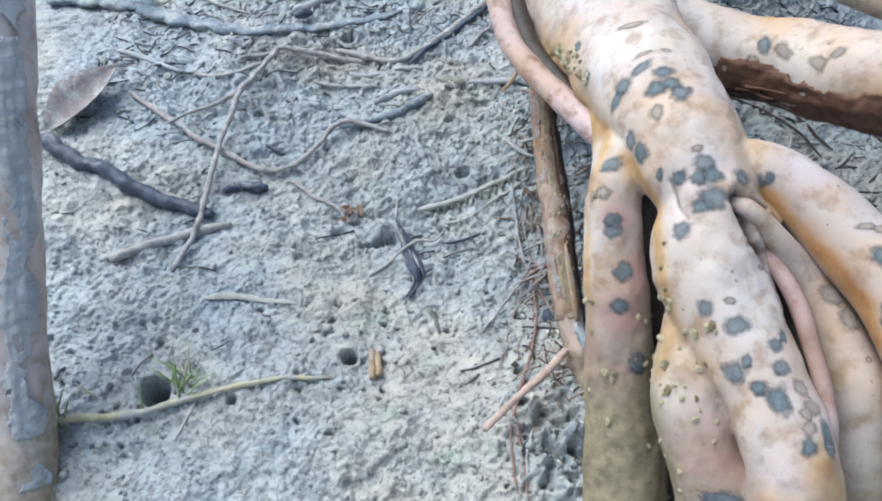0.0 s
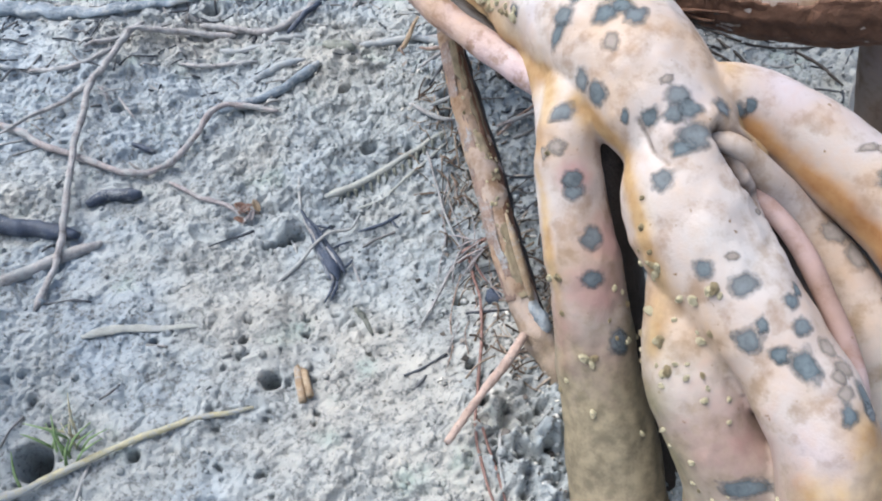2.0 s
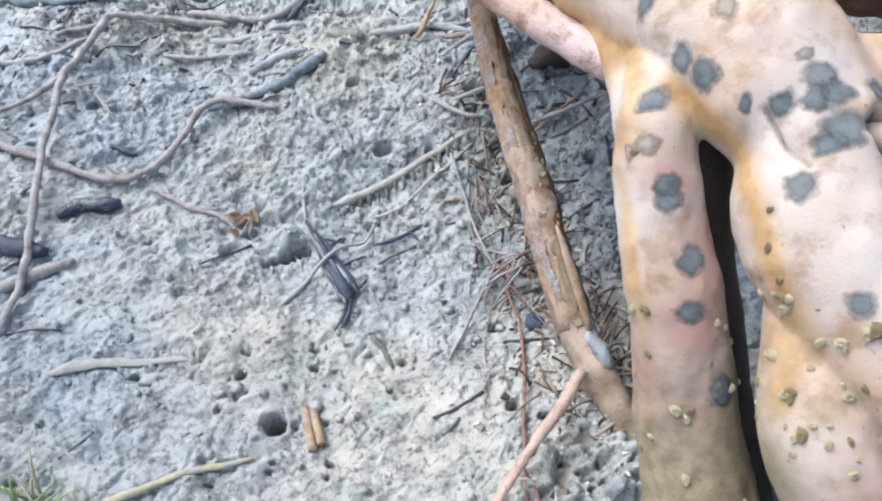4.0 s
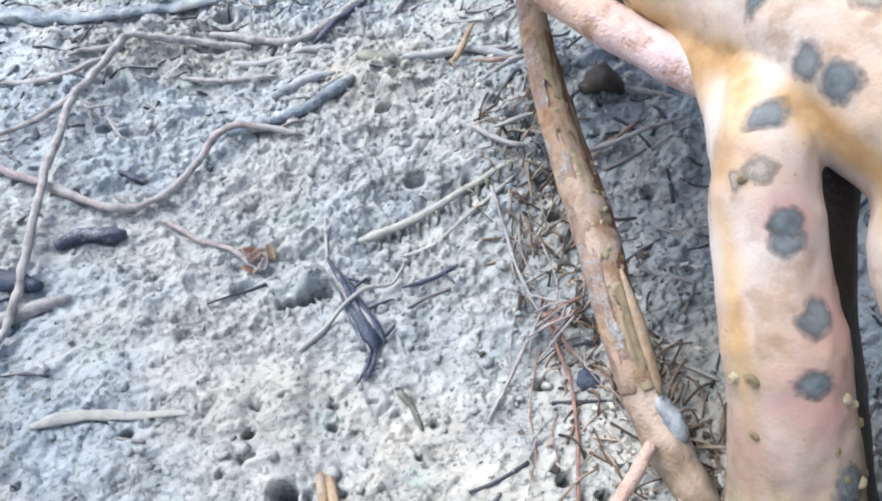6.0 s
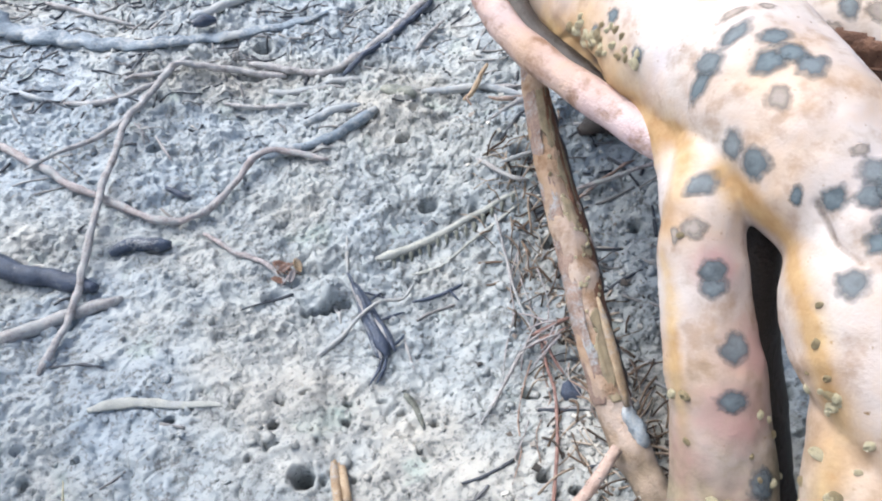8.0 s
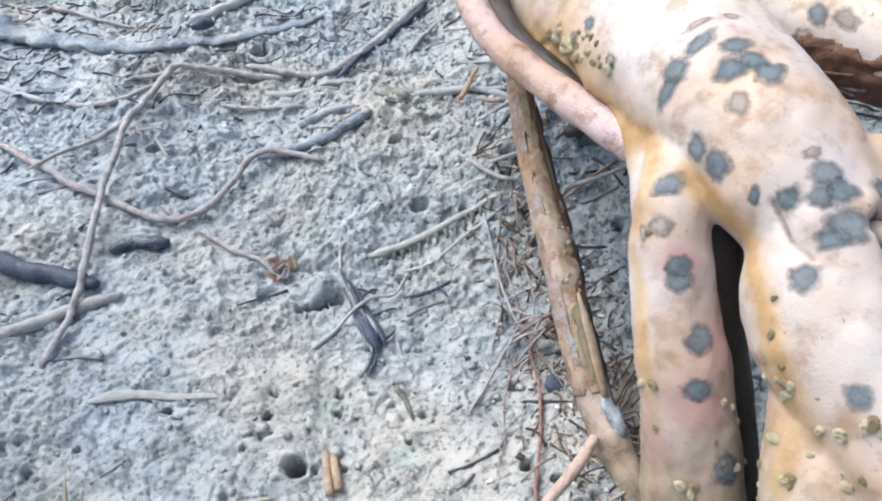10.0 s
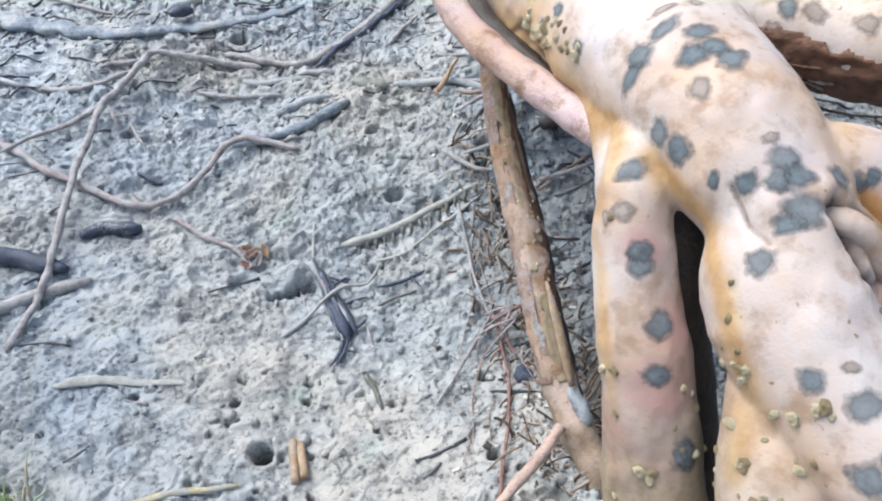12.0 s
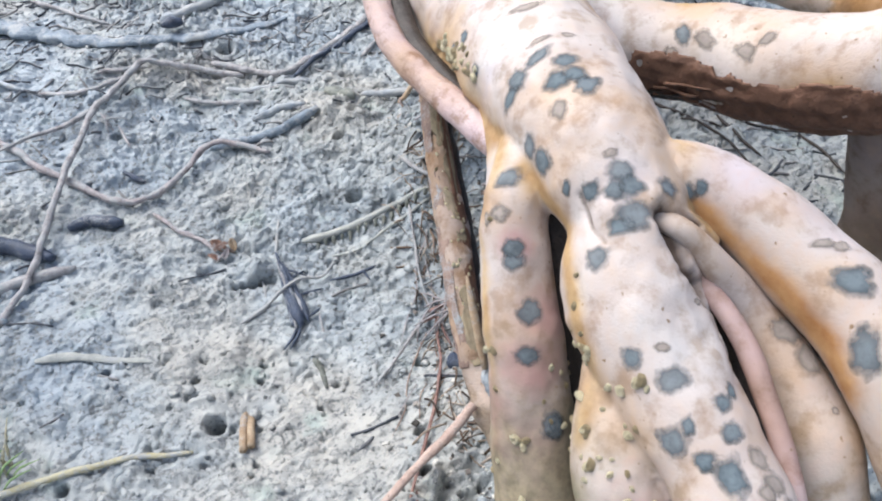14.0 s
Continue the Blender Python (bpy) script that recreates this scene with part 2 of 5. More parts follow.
def bank_height(x, y):
    """Broad shape of the mud over the bank's plane."""
    return (-0.018 + 0.10 * smooth01(x / 0.35) + 0.05 * bell(x, y, 0.12, 0.60, 0.05) + 0.05 * bell(x, y, 0.10, 0.22, 0.07)
            + 0.022 * bell(x, y, 0.02, 0.65, 0.06))


def lattice(ix, iy, seed):
    v = np.sin(ix * 127.1 + iy * 311.7 + seed * 74.7) * 43758.5453
    return v - np.floor(v)


def value_noise(x, y, seed):
    ix, iy = np.floor(x), np.floor(y)
    fx, fy = x - ix, y - iy
    fx, fy = fx * fx * (3 - 2 * fx), fy * fy * (3 - 2 * fy)
    a, b = lattice(ix, iy, seed), lattice(ix + 1, iy, seed)
    c, d = lattice(ix, iy + 1, seed), lattice(ix + 1, iy + 1, seed)
    return (a + (b - a) * fx) * (1 - fy) + (c + (d - c) * fx) * fy


def fractal(x, y, seed, octaves=3):
    total, size = 0, 1.0
    for k in range(octaves):
        ca, sa_ = math.cos(0.7 * k + seed), math.sin(0.7 * k + seed)
        total = total + size * (value_noise((x * ca - y * sa_) * 2 ** k, (x * sa_ + y * ca) * 2 ** k, seed + k) - 0.5)
        size *= 0.55
    return total


def cells(x, y, seed):
    """Distance to the nearest scattered point, in cells."""
    ix, iy = np.floor(x), np.floor(y)
    best = np.full(x.shape, 9.0)
    for dx in (-1, 0, 1):
        for dy in (-1, 0, 1):
            px = ix + dx + lattice(ix + dx, iy + dy, seed)
            py = iy + dy + lattice(ix + dx, iy + dy, seed + 5)
            best = np.minimum(best, (px - x) ** 2 + (py - y) ** 2)
    return np.sqrt(best)


def mesh_object(name, bm, mat, smooth=True):
    me = bpy.data.meshes.new(name)
    bm.to_mesh(me)
    bm.free()
    me.polygons.foreach_set("use_smooth", [smooth] * len(me.polygons))
    me.materials.append(mat)
    return new(name, me)


def thing(name, base, label, category, group="", kind=""):
    """The empty at a thing's base; base is in the bank's frame."""
    ob = new(name)
    ob.empty_display_size = 0.02
    ob.location = BANK @ Vector(base)
    return tagged(ob, label, category, group, kind)


def part(name, bm, mat, parent, label=""):
    """Links a bmesh, in the bank's frame, as one mesh under a thing or a part."""
    bm.transform(BANK)
    home = parent.matrix_basis.translation + (parent.parent.matrix_basis.translation if parent.parent else Vector())
    bm.transform(Matrix.Translation(-home))
    ob = mesh_object(name, bm, mat)
    ob.parent = parent
    return tagged(ob, label)


def solo(name, bm, mat, base, label, category, group="", kind=""):
    """A thing of one mesh, its origin at its base."""
    home = BANK @ Vector(base)
    bm.transform(BANK)
    bm.transform(Matrix.Translation(-home))
    ob = mesh_object(name, bm, mat)
    ob.location = home
    return tagged(ob, label, category, group, kind)


def spline(rows, step):
    """Points (with radius) along a smooth curve through the rows."""
    p = np.array(rows, float)
    p = np.vstack([2 * p[0] - p[1], p, 2 * p[-1] - p[-2]])
    out = []
    for i in range(1, len(p) - 2):
        n = max(2, int(np.linalg.norm((p[i + 1] - p[i])[:3]) / step))
        for k in range(n):
            s = k / n
            out.append(0.5 * (2 * p[i] + (p[i + 1] - p[i - 1]) * s + (2 * p[i - 1] - 5 * p[i] + 4 * p[i + 1] - p[i + 2]) * s * s
                              + (3 * p[i] - p[i - 1] - 3 * p[i + 1] + p[i + 2]) * s ** 3))
    out.append(p[-2])
    return np.array(out)


def add_tube(bm, rows, sides=20, step=0.006, rough=0.05, grain=28.0, fine=0.0, flat=1.0, seed=0.0, point=False):
    """A lumpy tapered tube along rows of (x, y, z, radius)."""
    pts = spline(rows, step)
    ring_before, up = None, Vector((0.31, 0.12, 0.94))
    count = len(pts)
    for i, q in enumerate(pts):
        c, r = Vector(q[:3]), max(q[3], 0.0003)
        ahead = Vector(pts[min(i + 1, count - 1)][:3]) - Vector(pts[max(i - 1, 0)][:3])
        ahead.normalize()
        side = ahead.cross(up).normalized()
        up = side.cross(ahead).normalized()
        if point and i == count - 1:
            r *= 0.3
        ring = []
        for k in range(sides):
            a = 2 * math.pi * k / sides
            d = side * math.cos(a) + up * (math.sin(a) * flat)
            o = c + d * r
            s = 1 + rough * 2 * noise.noise(o * grain + Vector((seed, 0, 0)))
            if fine:
                s += fine * noise.noise(o * grain * 5 + Vector((0, seed, 0)))
            ring.append(bm.verts.new(c + d * r * s))
        if ring_before:
            for k in range(sides):
                bm.faces.new((ring_before[k], ring_before[k - 1], ring[k - 1], ring[k]))
        else:
            bm.faces.new(ring)
        ring_before = ring
    bm.faces.new(ring_before[::-1])
    return bm


def tube(rows, **kw):
    bm = bmesh.new()
    return add_tube(bm, rows, **kw)


# where outer bark has come off: rows of place and reach
WORN_CROWN = [(0.098, 0.510, 0.215, 0.022), (0.108, 0.450, 0.225, 0.021), (0.122, 0.405, 0.235, 0.015), (0.124, 0.392, 0.249, 0.006)]
WORN_SHOULDER = [(0.119, 0.405, 0.240, 0.0060), (0.123, 0.385, 0.250, 0.0062), (0.121, 0.366, 0.246, 0.0058), (0.115, 0.350, 0.230, 0.0055)]
WORN_STEM = [(0.131, 0.357, 0.255, 0.0050), (0.141, 0.344, 0.251, 0.0060), (0.146, 0.329, 0.250, 0.0060), (0.150, 0.312, 0.245, 0.0055), (0.148, 0.294, 0.243, 0.0056), (0.149, 0.280, 0.237, 0.0056), (0.152, 0.264, 0.226, 0.0056), (0.152, 0.248, 0.212, 0.006), (0.152, 0.230, 0.190, 0.005)]
WORN_FLANK = [(0.210, 0.316, 0.268, 0.0040), (0.216, 0.311, 0.266, 0.0048), (0.2245, 0.302, 0.260, 0.0053), (0.2316, 0.293, 0.257, 0.0056), (0.239, 0.283, 0.254, 0.0060), (0.2476, 0.270, 0.252, 0.0062), (0.255, 0.258, 0.248, 0.0066), (0.2626, 0.244, 0.244, 0.0068), (0.270, 0.229, 0.236, 0.007)]
WORN_LEG = [(0.106, 0.34, 0.22, 0.0032), (0.106, 0.325, 0.213, 0.0038), (0.109, 0.289, 0.182, 0.004), (0.112, 0.262, 0.15, 0.0044), (0.115, 0.243, 0.125, 0.0044)]
WORN_SLENDER = [(0.096, 0.49, 0.135, 0.0037), (0.098, 0.47, 0.125, 0.0043), (0.104, 0.4, 0.1, 0.0037), (0.115, 0.35, 0.07, 0.0043)]
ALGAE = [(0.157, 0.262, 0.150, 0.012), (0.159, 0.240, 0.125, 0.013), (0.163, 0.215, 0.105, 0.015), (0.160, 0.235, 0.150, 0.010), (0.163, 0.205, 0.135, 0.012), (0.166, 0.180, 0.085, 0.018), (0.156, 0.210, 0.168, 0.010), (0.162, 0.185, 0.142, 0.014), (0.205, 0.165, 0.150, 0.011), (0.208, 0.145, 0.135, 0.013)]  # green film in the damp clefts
WORN_END = [(0.222, 0.160, 0.215, 0.010), (0.226, 0.140, 0.198, 0.015), (0.205, 0.140, 0.190, 0.012)]
WORN = [tuple(q) for rows in (WORN_CROWN, WORN_END, WORN_SHOULDER, WORN_STEM, WORN_FLANK, WORN_LEG, WORN_SLENDER) for q in spline(rows, 0.005)]
FLUSH = [(0.178, 0.200, 0.170, 0.010), (0.140, 0.245, 0.100, 0.022), (0.150, 0.200, 0.060, 0.025), (0.120, 0.270, 0.150, 0.016), (0.126, 0.325, 0.228, 0.007), (0.134, 0.275, 0.180, 0.014), (0.136, 0.255, 0.140, 0.020), (0.140, 0.300, 0.195, 0.012), (0.182, 0.180, 0.165, 0.022)]   # where it is flushed pink


def set_tide(ob, worn_too=False):
    """Height of each vertex over the mud, for the silt line."""
    me = ob.data
    co = np.empty(len(me.vertices) * 3)
    me.vertices.foreach_get("co", co)
    co = co.reshape(-1, 3) + np.array(ob.matrix_basis.translation + (ob.parent.matrix_basis.translation if ob.parent else Vector()))
    loc = co @ np.array(BANK.to_3x3())     # back into the bank's frame
    me.attributes.new("tide", "FLOAT", "POINT").data.foreach_set("value", loc[:, 2] - bank_height(loc[:, 0], loc[:, 1]))
    worn = np.zeros(len(loc))
    for x, y, z, r in (WORN if worn_too else ()):
        worn = np.maximum(worn, np.exp(-((loc[:, 0] - x) ** 2 + (loc[:, 1] - y) ** 2 + (loc[:, 2] - z) ** 2) / (2 * r * r)))
    me.attributes.new("worn", "FLOAT", "POINT").data.foreach_set("value", worn)
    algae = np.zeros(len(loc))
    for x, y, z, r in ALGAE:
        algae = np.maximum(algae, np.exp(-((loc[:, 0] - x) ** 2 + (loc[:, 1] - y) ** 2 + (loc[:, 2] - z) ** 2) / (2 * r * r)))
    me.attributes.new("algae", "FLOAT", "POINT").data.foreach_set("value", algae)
    flush = np.zeros(len(loc))
    for x, y, z, r in FLUSH:
        flush = np.maximum(flush, np.exp(-((loc[:, 0] - x) ** 2 + (loc[:, 1] - y) ** 2 + (loc[:, 2] - z) ** 2) / (2 * r * r)))
    me.attributes.new("flush", "FLOAT", "POINT").data.foreach_set("value", flush)
    return ob


# ---- the mud ----
HOLES = [  # burrow mouths: x, y, radius
    (-0.0850, 0.4765, 0.0026), (-0.0775, 0.4782, 0.0034), (-0.0690, 0.4790, 0.0044), (-0.0605, 0.4812, 0.0048), (-0.0520, 0.4830, 0.0042),
    (0.024, 0.572, 0.0075), (0.008, 0.659, 0.0062), (-0.085, 0.338, 0.0070), (-0.268, 0.301, 0.0135), (0.081, 0.382, 0.0040),
    (0.077, 0.315, 0.0040), (-0.139, 0.844, 0.0090), (-0.184, 0.392, 0.0034), (-0.107, 0.381, 0.0034), (-0.243, 0.366, 0.0026),
    (-0.287, 0.648, 0.0030), (-0.192, 0.292, 0.0040), (0.078, 0.279, 0.0043), (0.094, 0.300, 0.0035), (0.118, 0.505, 0.0050), (0.103, 0.585, 0.0055), (0.101, 0.5665, 0.0045), (0.188, 0.504, 0.0045), (0.062, 0.555, 0.0028), (-0.238, 0.690, 0.0060), (0.045, 0.640, 0.0030), (-0.02, 0.615, 0.0028),
]


def axis_steps(low, high, fine, far):
    """Even fine steps from low to high, then ever longer ones out to far on both sides."""
    core = list(np.arange(low, high + fine / 2, fine))
    out, step = [], fine
    while core[-1] + sum(out) < far:
        step = min(step * 1.09, 6.0)
        out.append(step)
    return np.array(list(low - np.cumsum(out))[::-1] + core + list(core[-1] + np.cumsum(out)))


def mud_relief(x, y):
    near = smooth01((2.2 - np.hypot(x, y - 0.5)) / 1.2)
    crumbly = smooth01(0.30 + 2.2 * fractal(x * 9, y * 9, 3.0, 3) + 1.0 * (x + 0.08) + 0.9 * bell(x, y, 0.02, 0.68, 0.12))
    z = bank_height(x, y) * near + 0.016 * fractal(x * 7, y * 7, 1.0, 3) + 0.005 * fractal(x * 24, y * 28, 2.0, 3)
    wx = x + 0.007 * fractal(x * 50, y * 50, 8.0, 2)
    wy = y + 0.007 * fractal(x * 50, y * 50, 18.0, 2)
    # flat-topped clods with steep little edges, at two sizes
    clod = fractal(wx * 52, wy * 66, 4.0, 4)
    steps = sum(smooth01((clod - edge) / 0.05) for edge in (-0.22, -0.04, 0.12, 0.28))
    z = z + near * (0.0007 + 0.0009 * crumbly) * steps
    lump = fractal(wx * 118, wy * 146, 24.0, 3)
    steps = sum(smooth01((lump - edge) / 0.07) for edge in (-0.18, 0.05, 0.25))
    z = z + near * (0.0007 + 0.0007 * crumbly) * steps
    small = np.clip(0.55 - cells(wx * 210, wy * 235, 6.0), -0.2, 1)
    z = z + near * (0.0006 + 0.0012 * crumbly) * small
    z = z + near * 0.0020 * fractal(x * 110, y * 140, 9.0, 3)
    # cracks and worm trails
    trail = np.abs(fractal(x * 34, y * 40, 31.0, 3))
    z = z - near * 0.0040 * smooth01((0.035 - trail) / 0.03) * smooth01(0.5 + 2 * fractal(x * 12, y * 12, 33.0, 2))
    pits = cells(wx * 30, wy * 36, 11.0) * (1 + 1.3 * fractal(x * 170, y * 170, 13.0, 2))
    keep = smooth01((value_noise(x * 11, y * 11, 12.0) - 0.54) / 0.12)
    z = z - near * 0.0120 * smooth01((0.085 - pits) / 0.035) * keep
    # rough clods heaped round the slender root's foot
    heap = bell(x, y, 0.110, 0.240, 0.032)
    z = z + 0.022 * heap * np.clip(fractal(wx * 60, wy * 70, 71.0, 4) * 2.4, -0.9, 0.7)
    z = z + heap * (0.0042 * steps - 0.022 * smooth01((0.20 - cells(wx * 75, wy * 85, 73.0)) / 0.10))
    # the crumbled mound by the burrow under the roots
    z = z + 0.014 * bell(x, y, 0.015, 0.69, 0.024) * (0.6 + 1.8 * fractal(x * 45, y * 45, 14.0, 2))
    # a lip of mud over a row of ragged holes
    z = z + 0.012 * bell(x, y, -0.068, 0.4920, 0.0090)
    calm = bank_height(x, y) * near + 0.016 * fractal(x * 7, y * 7, 1.0, 3)
    for a, b, r in HOLES:
        d = np.hypot(x - a, (y - b) * 1.1) / (r * (1.08 + 0.22 * fractal(x / r * 0.8, y / r * 0.8, 21.0, 2)))
        z = z + (calm - z) * 0.85 * smooth01((1.7 - d) / 0.5)
        z = z + 0.22 * r * np.exp(-((d - 1.35) / 0.3) ** 2) - 11.0 * r * smooth01((1.08 - d) / 0.15)
    return z


def build_mud():
    xs = axis_steps(-0.50, 0.50, 0.0014, 60.0)
    ys = axis_steps(0.16, 0.98, 0.0014, 60.0)
    x, y = np.meshgrid(xs, ys)
    z = mud_relief(x, y)
    # the bank's line: level flats before and behind, the slope between
    angle = radians(SLOPE) * smooth01((ys + 0.75) / 0.55) * smooth01((2.3 - ys) / 0.8)
    dy = np.diff(ys)
    mid = 0.5 * (angle[1:] + angle[:-1])
    py = np.concatenate([[0], np.cumsum(np.cos(mid) * dy)])
    pz = np.concatenate([[0], np.cumsum(np.sin(mid) * dy)])
    k = np.argmin(np.abs(ys - 0.5))
    py += ys[k] * math.cos(radians(SLOPE)) - py[k]
    pz += ys[k] * math.sin(radians(SLOPE)) - pz[k]
    co = np.stack([x, py[:, None] - z * np.sin(angle)[:, None], pz[:, None] + z * np.cos(angle)[:, None]], -1).reshape(-1, 3)
    ny, nx = x.shape
    i = (np.arange(ny - 1)[:, None] * nx + np.arange(nx - 1)).ravel()
    quads = np.stack([i, i + 1, i + nx + 1, i + nx], -1)
    me = bpy.data.meshes.new("ground")
    me.vertices.add(len(co))
    me.vertices.foreach_set("co", co.ravel())
    me.loops.add(quads.size)
    me.loops.foreach_set("vertex_index", quads.ravel())
    me.polygons.add(len(quads))
    me.polygons.foreach_set("loop_start", np.arange(len(quads)) * 4)
    me.polygons.foreach_set("use_smooth", np.ones(len(quads), bool))
    me.update(calc_edges=True)
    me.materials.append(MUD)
    return tagged(new("ground", me), "wet grey mud bank pitted with burrows and crumbs", "mud", kind="structure")


build_mud()


# ---- the mangrove ----
mangrove = thing("mangrove_tree", (0.16, 0.22, 0.05), "mangrove with smooth pinkish prop roots standing in grey mud", "tree")


SEAMS = [  # folds where roots grow apart: rows of places, depth, reach, reach of painted shade
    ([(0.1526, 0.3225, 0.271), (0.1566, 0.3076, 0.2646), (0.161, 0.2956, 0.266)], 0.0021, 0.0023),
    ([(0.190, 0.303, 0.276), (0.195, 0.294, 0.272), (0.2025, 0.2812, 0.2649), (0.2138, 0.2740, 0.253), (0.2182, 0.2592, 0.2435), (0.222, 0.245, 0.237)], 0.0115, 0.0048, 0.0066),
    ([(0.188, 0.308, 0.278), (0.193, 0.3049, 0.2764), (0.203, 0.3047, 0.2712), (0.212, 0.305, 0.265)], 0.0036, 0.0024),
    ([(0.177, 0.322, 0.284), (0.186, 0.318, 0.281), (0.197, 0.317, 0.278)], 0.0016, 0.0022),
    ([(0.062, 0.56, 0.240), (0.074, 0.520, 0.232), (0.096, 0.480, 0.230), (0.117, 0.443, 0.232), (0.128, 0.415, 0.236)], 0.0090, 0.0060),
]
SWELLS = [((0.1635, 0.3095, 0.2735), 0.0026, 0.0060), ((0.185, 0.312, 0.280), 0.0022, 0.0060), ((0.152, 0.352, 0.287), 0.0018, 0.010), ((0.176, 0.262, 0.262), 0.0016, 0.012), ((0.205, 0.240, 0.246), 0.0014, 0.010)]


def fold(ob):
    """Press the seams into the skin, mark their painted shade, raise its swellings, and roughen it a little."""
    me = ob.data
    home = ob.matrix_basis.translation + (ob.parent.matrix_basis.translation if ob.parent else Vector())
    n = len(me.vertices)
    co, nor = np.empty(n * 3), np.empty(n * 3)
    me.vertices.foreach_get("co", co)
    me.vertex_normals.foreach_get("vector", nor)
    co, nor = co.reshape(-1, 3), nor.reshape(-1, 3)
    turn = np.array(BANK.to_3x3())
    loc = (co + np.array(home)) @ turn
    seam_shade, push = np.zeros(n), np.zeros(n)
    for rows, depth, reach, *shade_reach in SEAMS:
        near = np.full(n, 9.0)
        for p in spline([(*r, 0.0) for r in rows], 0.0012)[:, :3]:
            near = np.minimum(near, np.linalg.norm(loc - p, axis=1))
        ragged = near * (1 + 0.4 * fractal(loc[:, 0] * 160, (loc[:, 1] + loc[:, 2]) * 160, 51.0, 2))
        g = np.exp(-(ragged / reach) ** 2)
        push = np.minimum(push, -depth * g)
        seam_shade = np.maximum(seam_shade, np.exp(-(ragged / (shade_reach[0] if shade_reach else 0.75 * reach)) ** 2) * min(1.0, depth / 0.0035))
    for p, high, reach in SWELLS:
        push = push + high * np.exp(-np.sum((loc - np.array(p)) ** 2, axis=1) / reach ** 2)
    push = push + 0.0022 * fractal(loc[:, 0] * 55, loc[:, 1] * 34 + loc[:, 2] * 20, 61.0, 3)
    me.vertices.foreach_set("co", (co + nor * push[:, None]).ravel())
    me.attributes.new("seam_shade", "FLOAT", "POINT").data.foreach_set("value", seam_shade)
    me.update()
    return ob


def fused(name, tubes, voxel, mat, parent, label="", smoothing=10):
    """Several tubes grown together into one skin."""
    bm = bmesh.new()
    for rows, kw in tubes:
        add_tube(bm, rows, **kw)
    ob = part(name, bm, mat, parent, label)
    rm = ob.modifiers.new("skin", "REMESH")
    rm.mode, rm.voxel_size, rm.use_smooth_shade = "VOXEL", voxel, True
    sm = ob.modifiers.new("soften", "SMOOTH")
    sm.factor, sm.iterations = 0.5, smoothing
    me = bpy.data.meshes.new_from_object(ob.evaluated_get(bpy.context.evaluated_depsgraph_get()))
    ob.modifiers.clear()
    ob.data = me
    me.name = name
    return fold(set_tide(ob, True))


# the trunk running out into its thickest root
CROWN_STEM = [(0.46, 1.30, 1.25, 0.085), (0.24, 1.00, 0.62, 0.086), (0.108, 0.77, 0.31, 0.080), (0.134, 0.613, 0.230, 0.067), (0.147, 0.521, 0.230, 0.058),
      (0.162, 0.410, 0.257, 0.0440), (0.177, 0.352, 0.257, 0.0380), (0.184, 0.320, 0.249, 0.0330), (0.181, 0.294, 0.235, 0.0360),
      (0.186, 0.267, 0.224, 0.0340), (0.196, 0.237, 0.218, 0.0290), (0.206, 0.209, 0.212, 0.0265), (0.213, 0.180, 0.203, 0.0260),
      (0.218, 0.150, 0.185, 0.0265), (0.224, 0.10, 0.13, 0.028), (0.228, 0.05, 0.04, 0.030), (0.228, 0.03, -0.02, 0.031)]
# a spur into the next root
CROWN_SPUR = [(0.166, 0.356, 0.258, 0.027), (0.186, 0.346, 0.261, 0.0235), (0.205, 0.340, 0.265, 0.0190), (0.224, 0.331, 0.263, 0.0185), (0.240, 0.318, 0.259, 0.018)]
# a low ridge beside it
CROWN_RIDGE = [(0.184, 0.326, 0.266, 0.010), (0.197, 0.313, 0.268, 0.0062), (0.210, 0.308, 0.262, 0.0052), (0.224, 0.304, 0.251, 0.0045)]
# the fork under the trunk
CROWN_FORK = [(0.186, 0.285, 0.215, 0.020), (0.175, 0.251, 0.196, 0.0220), (0.174, 0.222, 0.176, 0.0250), (0.184, 0.192, 0.154, 0.0285),
      (0.198, 0.160, 0.124, 0.0320), (0.200, 0.12, 0.065, 0.033), (0.205, 0.09, 0.0, 0.035), (0.207, 0.08, -0.03, 0.035)]
# the first leg, growing out of the side
CROWN_LEG = [(0.150, 0.402, 0.250, 0.018), (0.131, 0.361, 0.236, 0.0185), (0.129, 0.333, 0.210, 0.0215), (0.133, 0.297, 0.178, 0.0232), (0.138, 0.270, 0.145, 0.0240),
      (0.142, 0.250, 0.119, 0.0265), (0.147, 0.221, 0.088, 0.0295), (0.151, 0.186, 0.050, 0.0325), (0.155, 0.15, 0.0, 0.034), (0.157, 0.13, -0.03, 0.034)]
# the flank that runs down past the slim root into the leg's shoulder
CROWN_FLANK = [(0.092, 0.620, 0.222, 0.015), (0.104, 0.530, 0.226, 0.015), (0.117, 0.470, 0.233, 0.0145), (0.128, 0.425, 0.236, 0.0135), (0.131, 0.392, 0.234, 0.0145), (0.130, 0.362, 0.228, 0.0170), (0.131, 0.335, 0.211, 0.0195)]
trunk = fused("root_crown", [
    (CROWN_STEM, dict(sides=36, rough=0.03, grain=22.0)),
    (CROWN_SPUR, dict(sides=24, rough=0.04, grain=40.0)),
    (CROWN_RIDGE, dict(sides=14, rough=0.08, grain=60.0)),
    (CROWN_FORK, dict(sides=28, rough=0.04, grain=26.0)),
    (CROWN_FLANK, dict(sides=24, rough=0.04, grain=36.0)),
    (CROWN_LEG, dict(sides=28, rough=0.04, grain=30.0, seed=3.0)),
], 0.0018, BARK_PALE, mangrove, "pale pink bark grown over with lichen spots", 6)


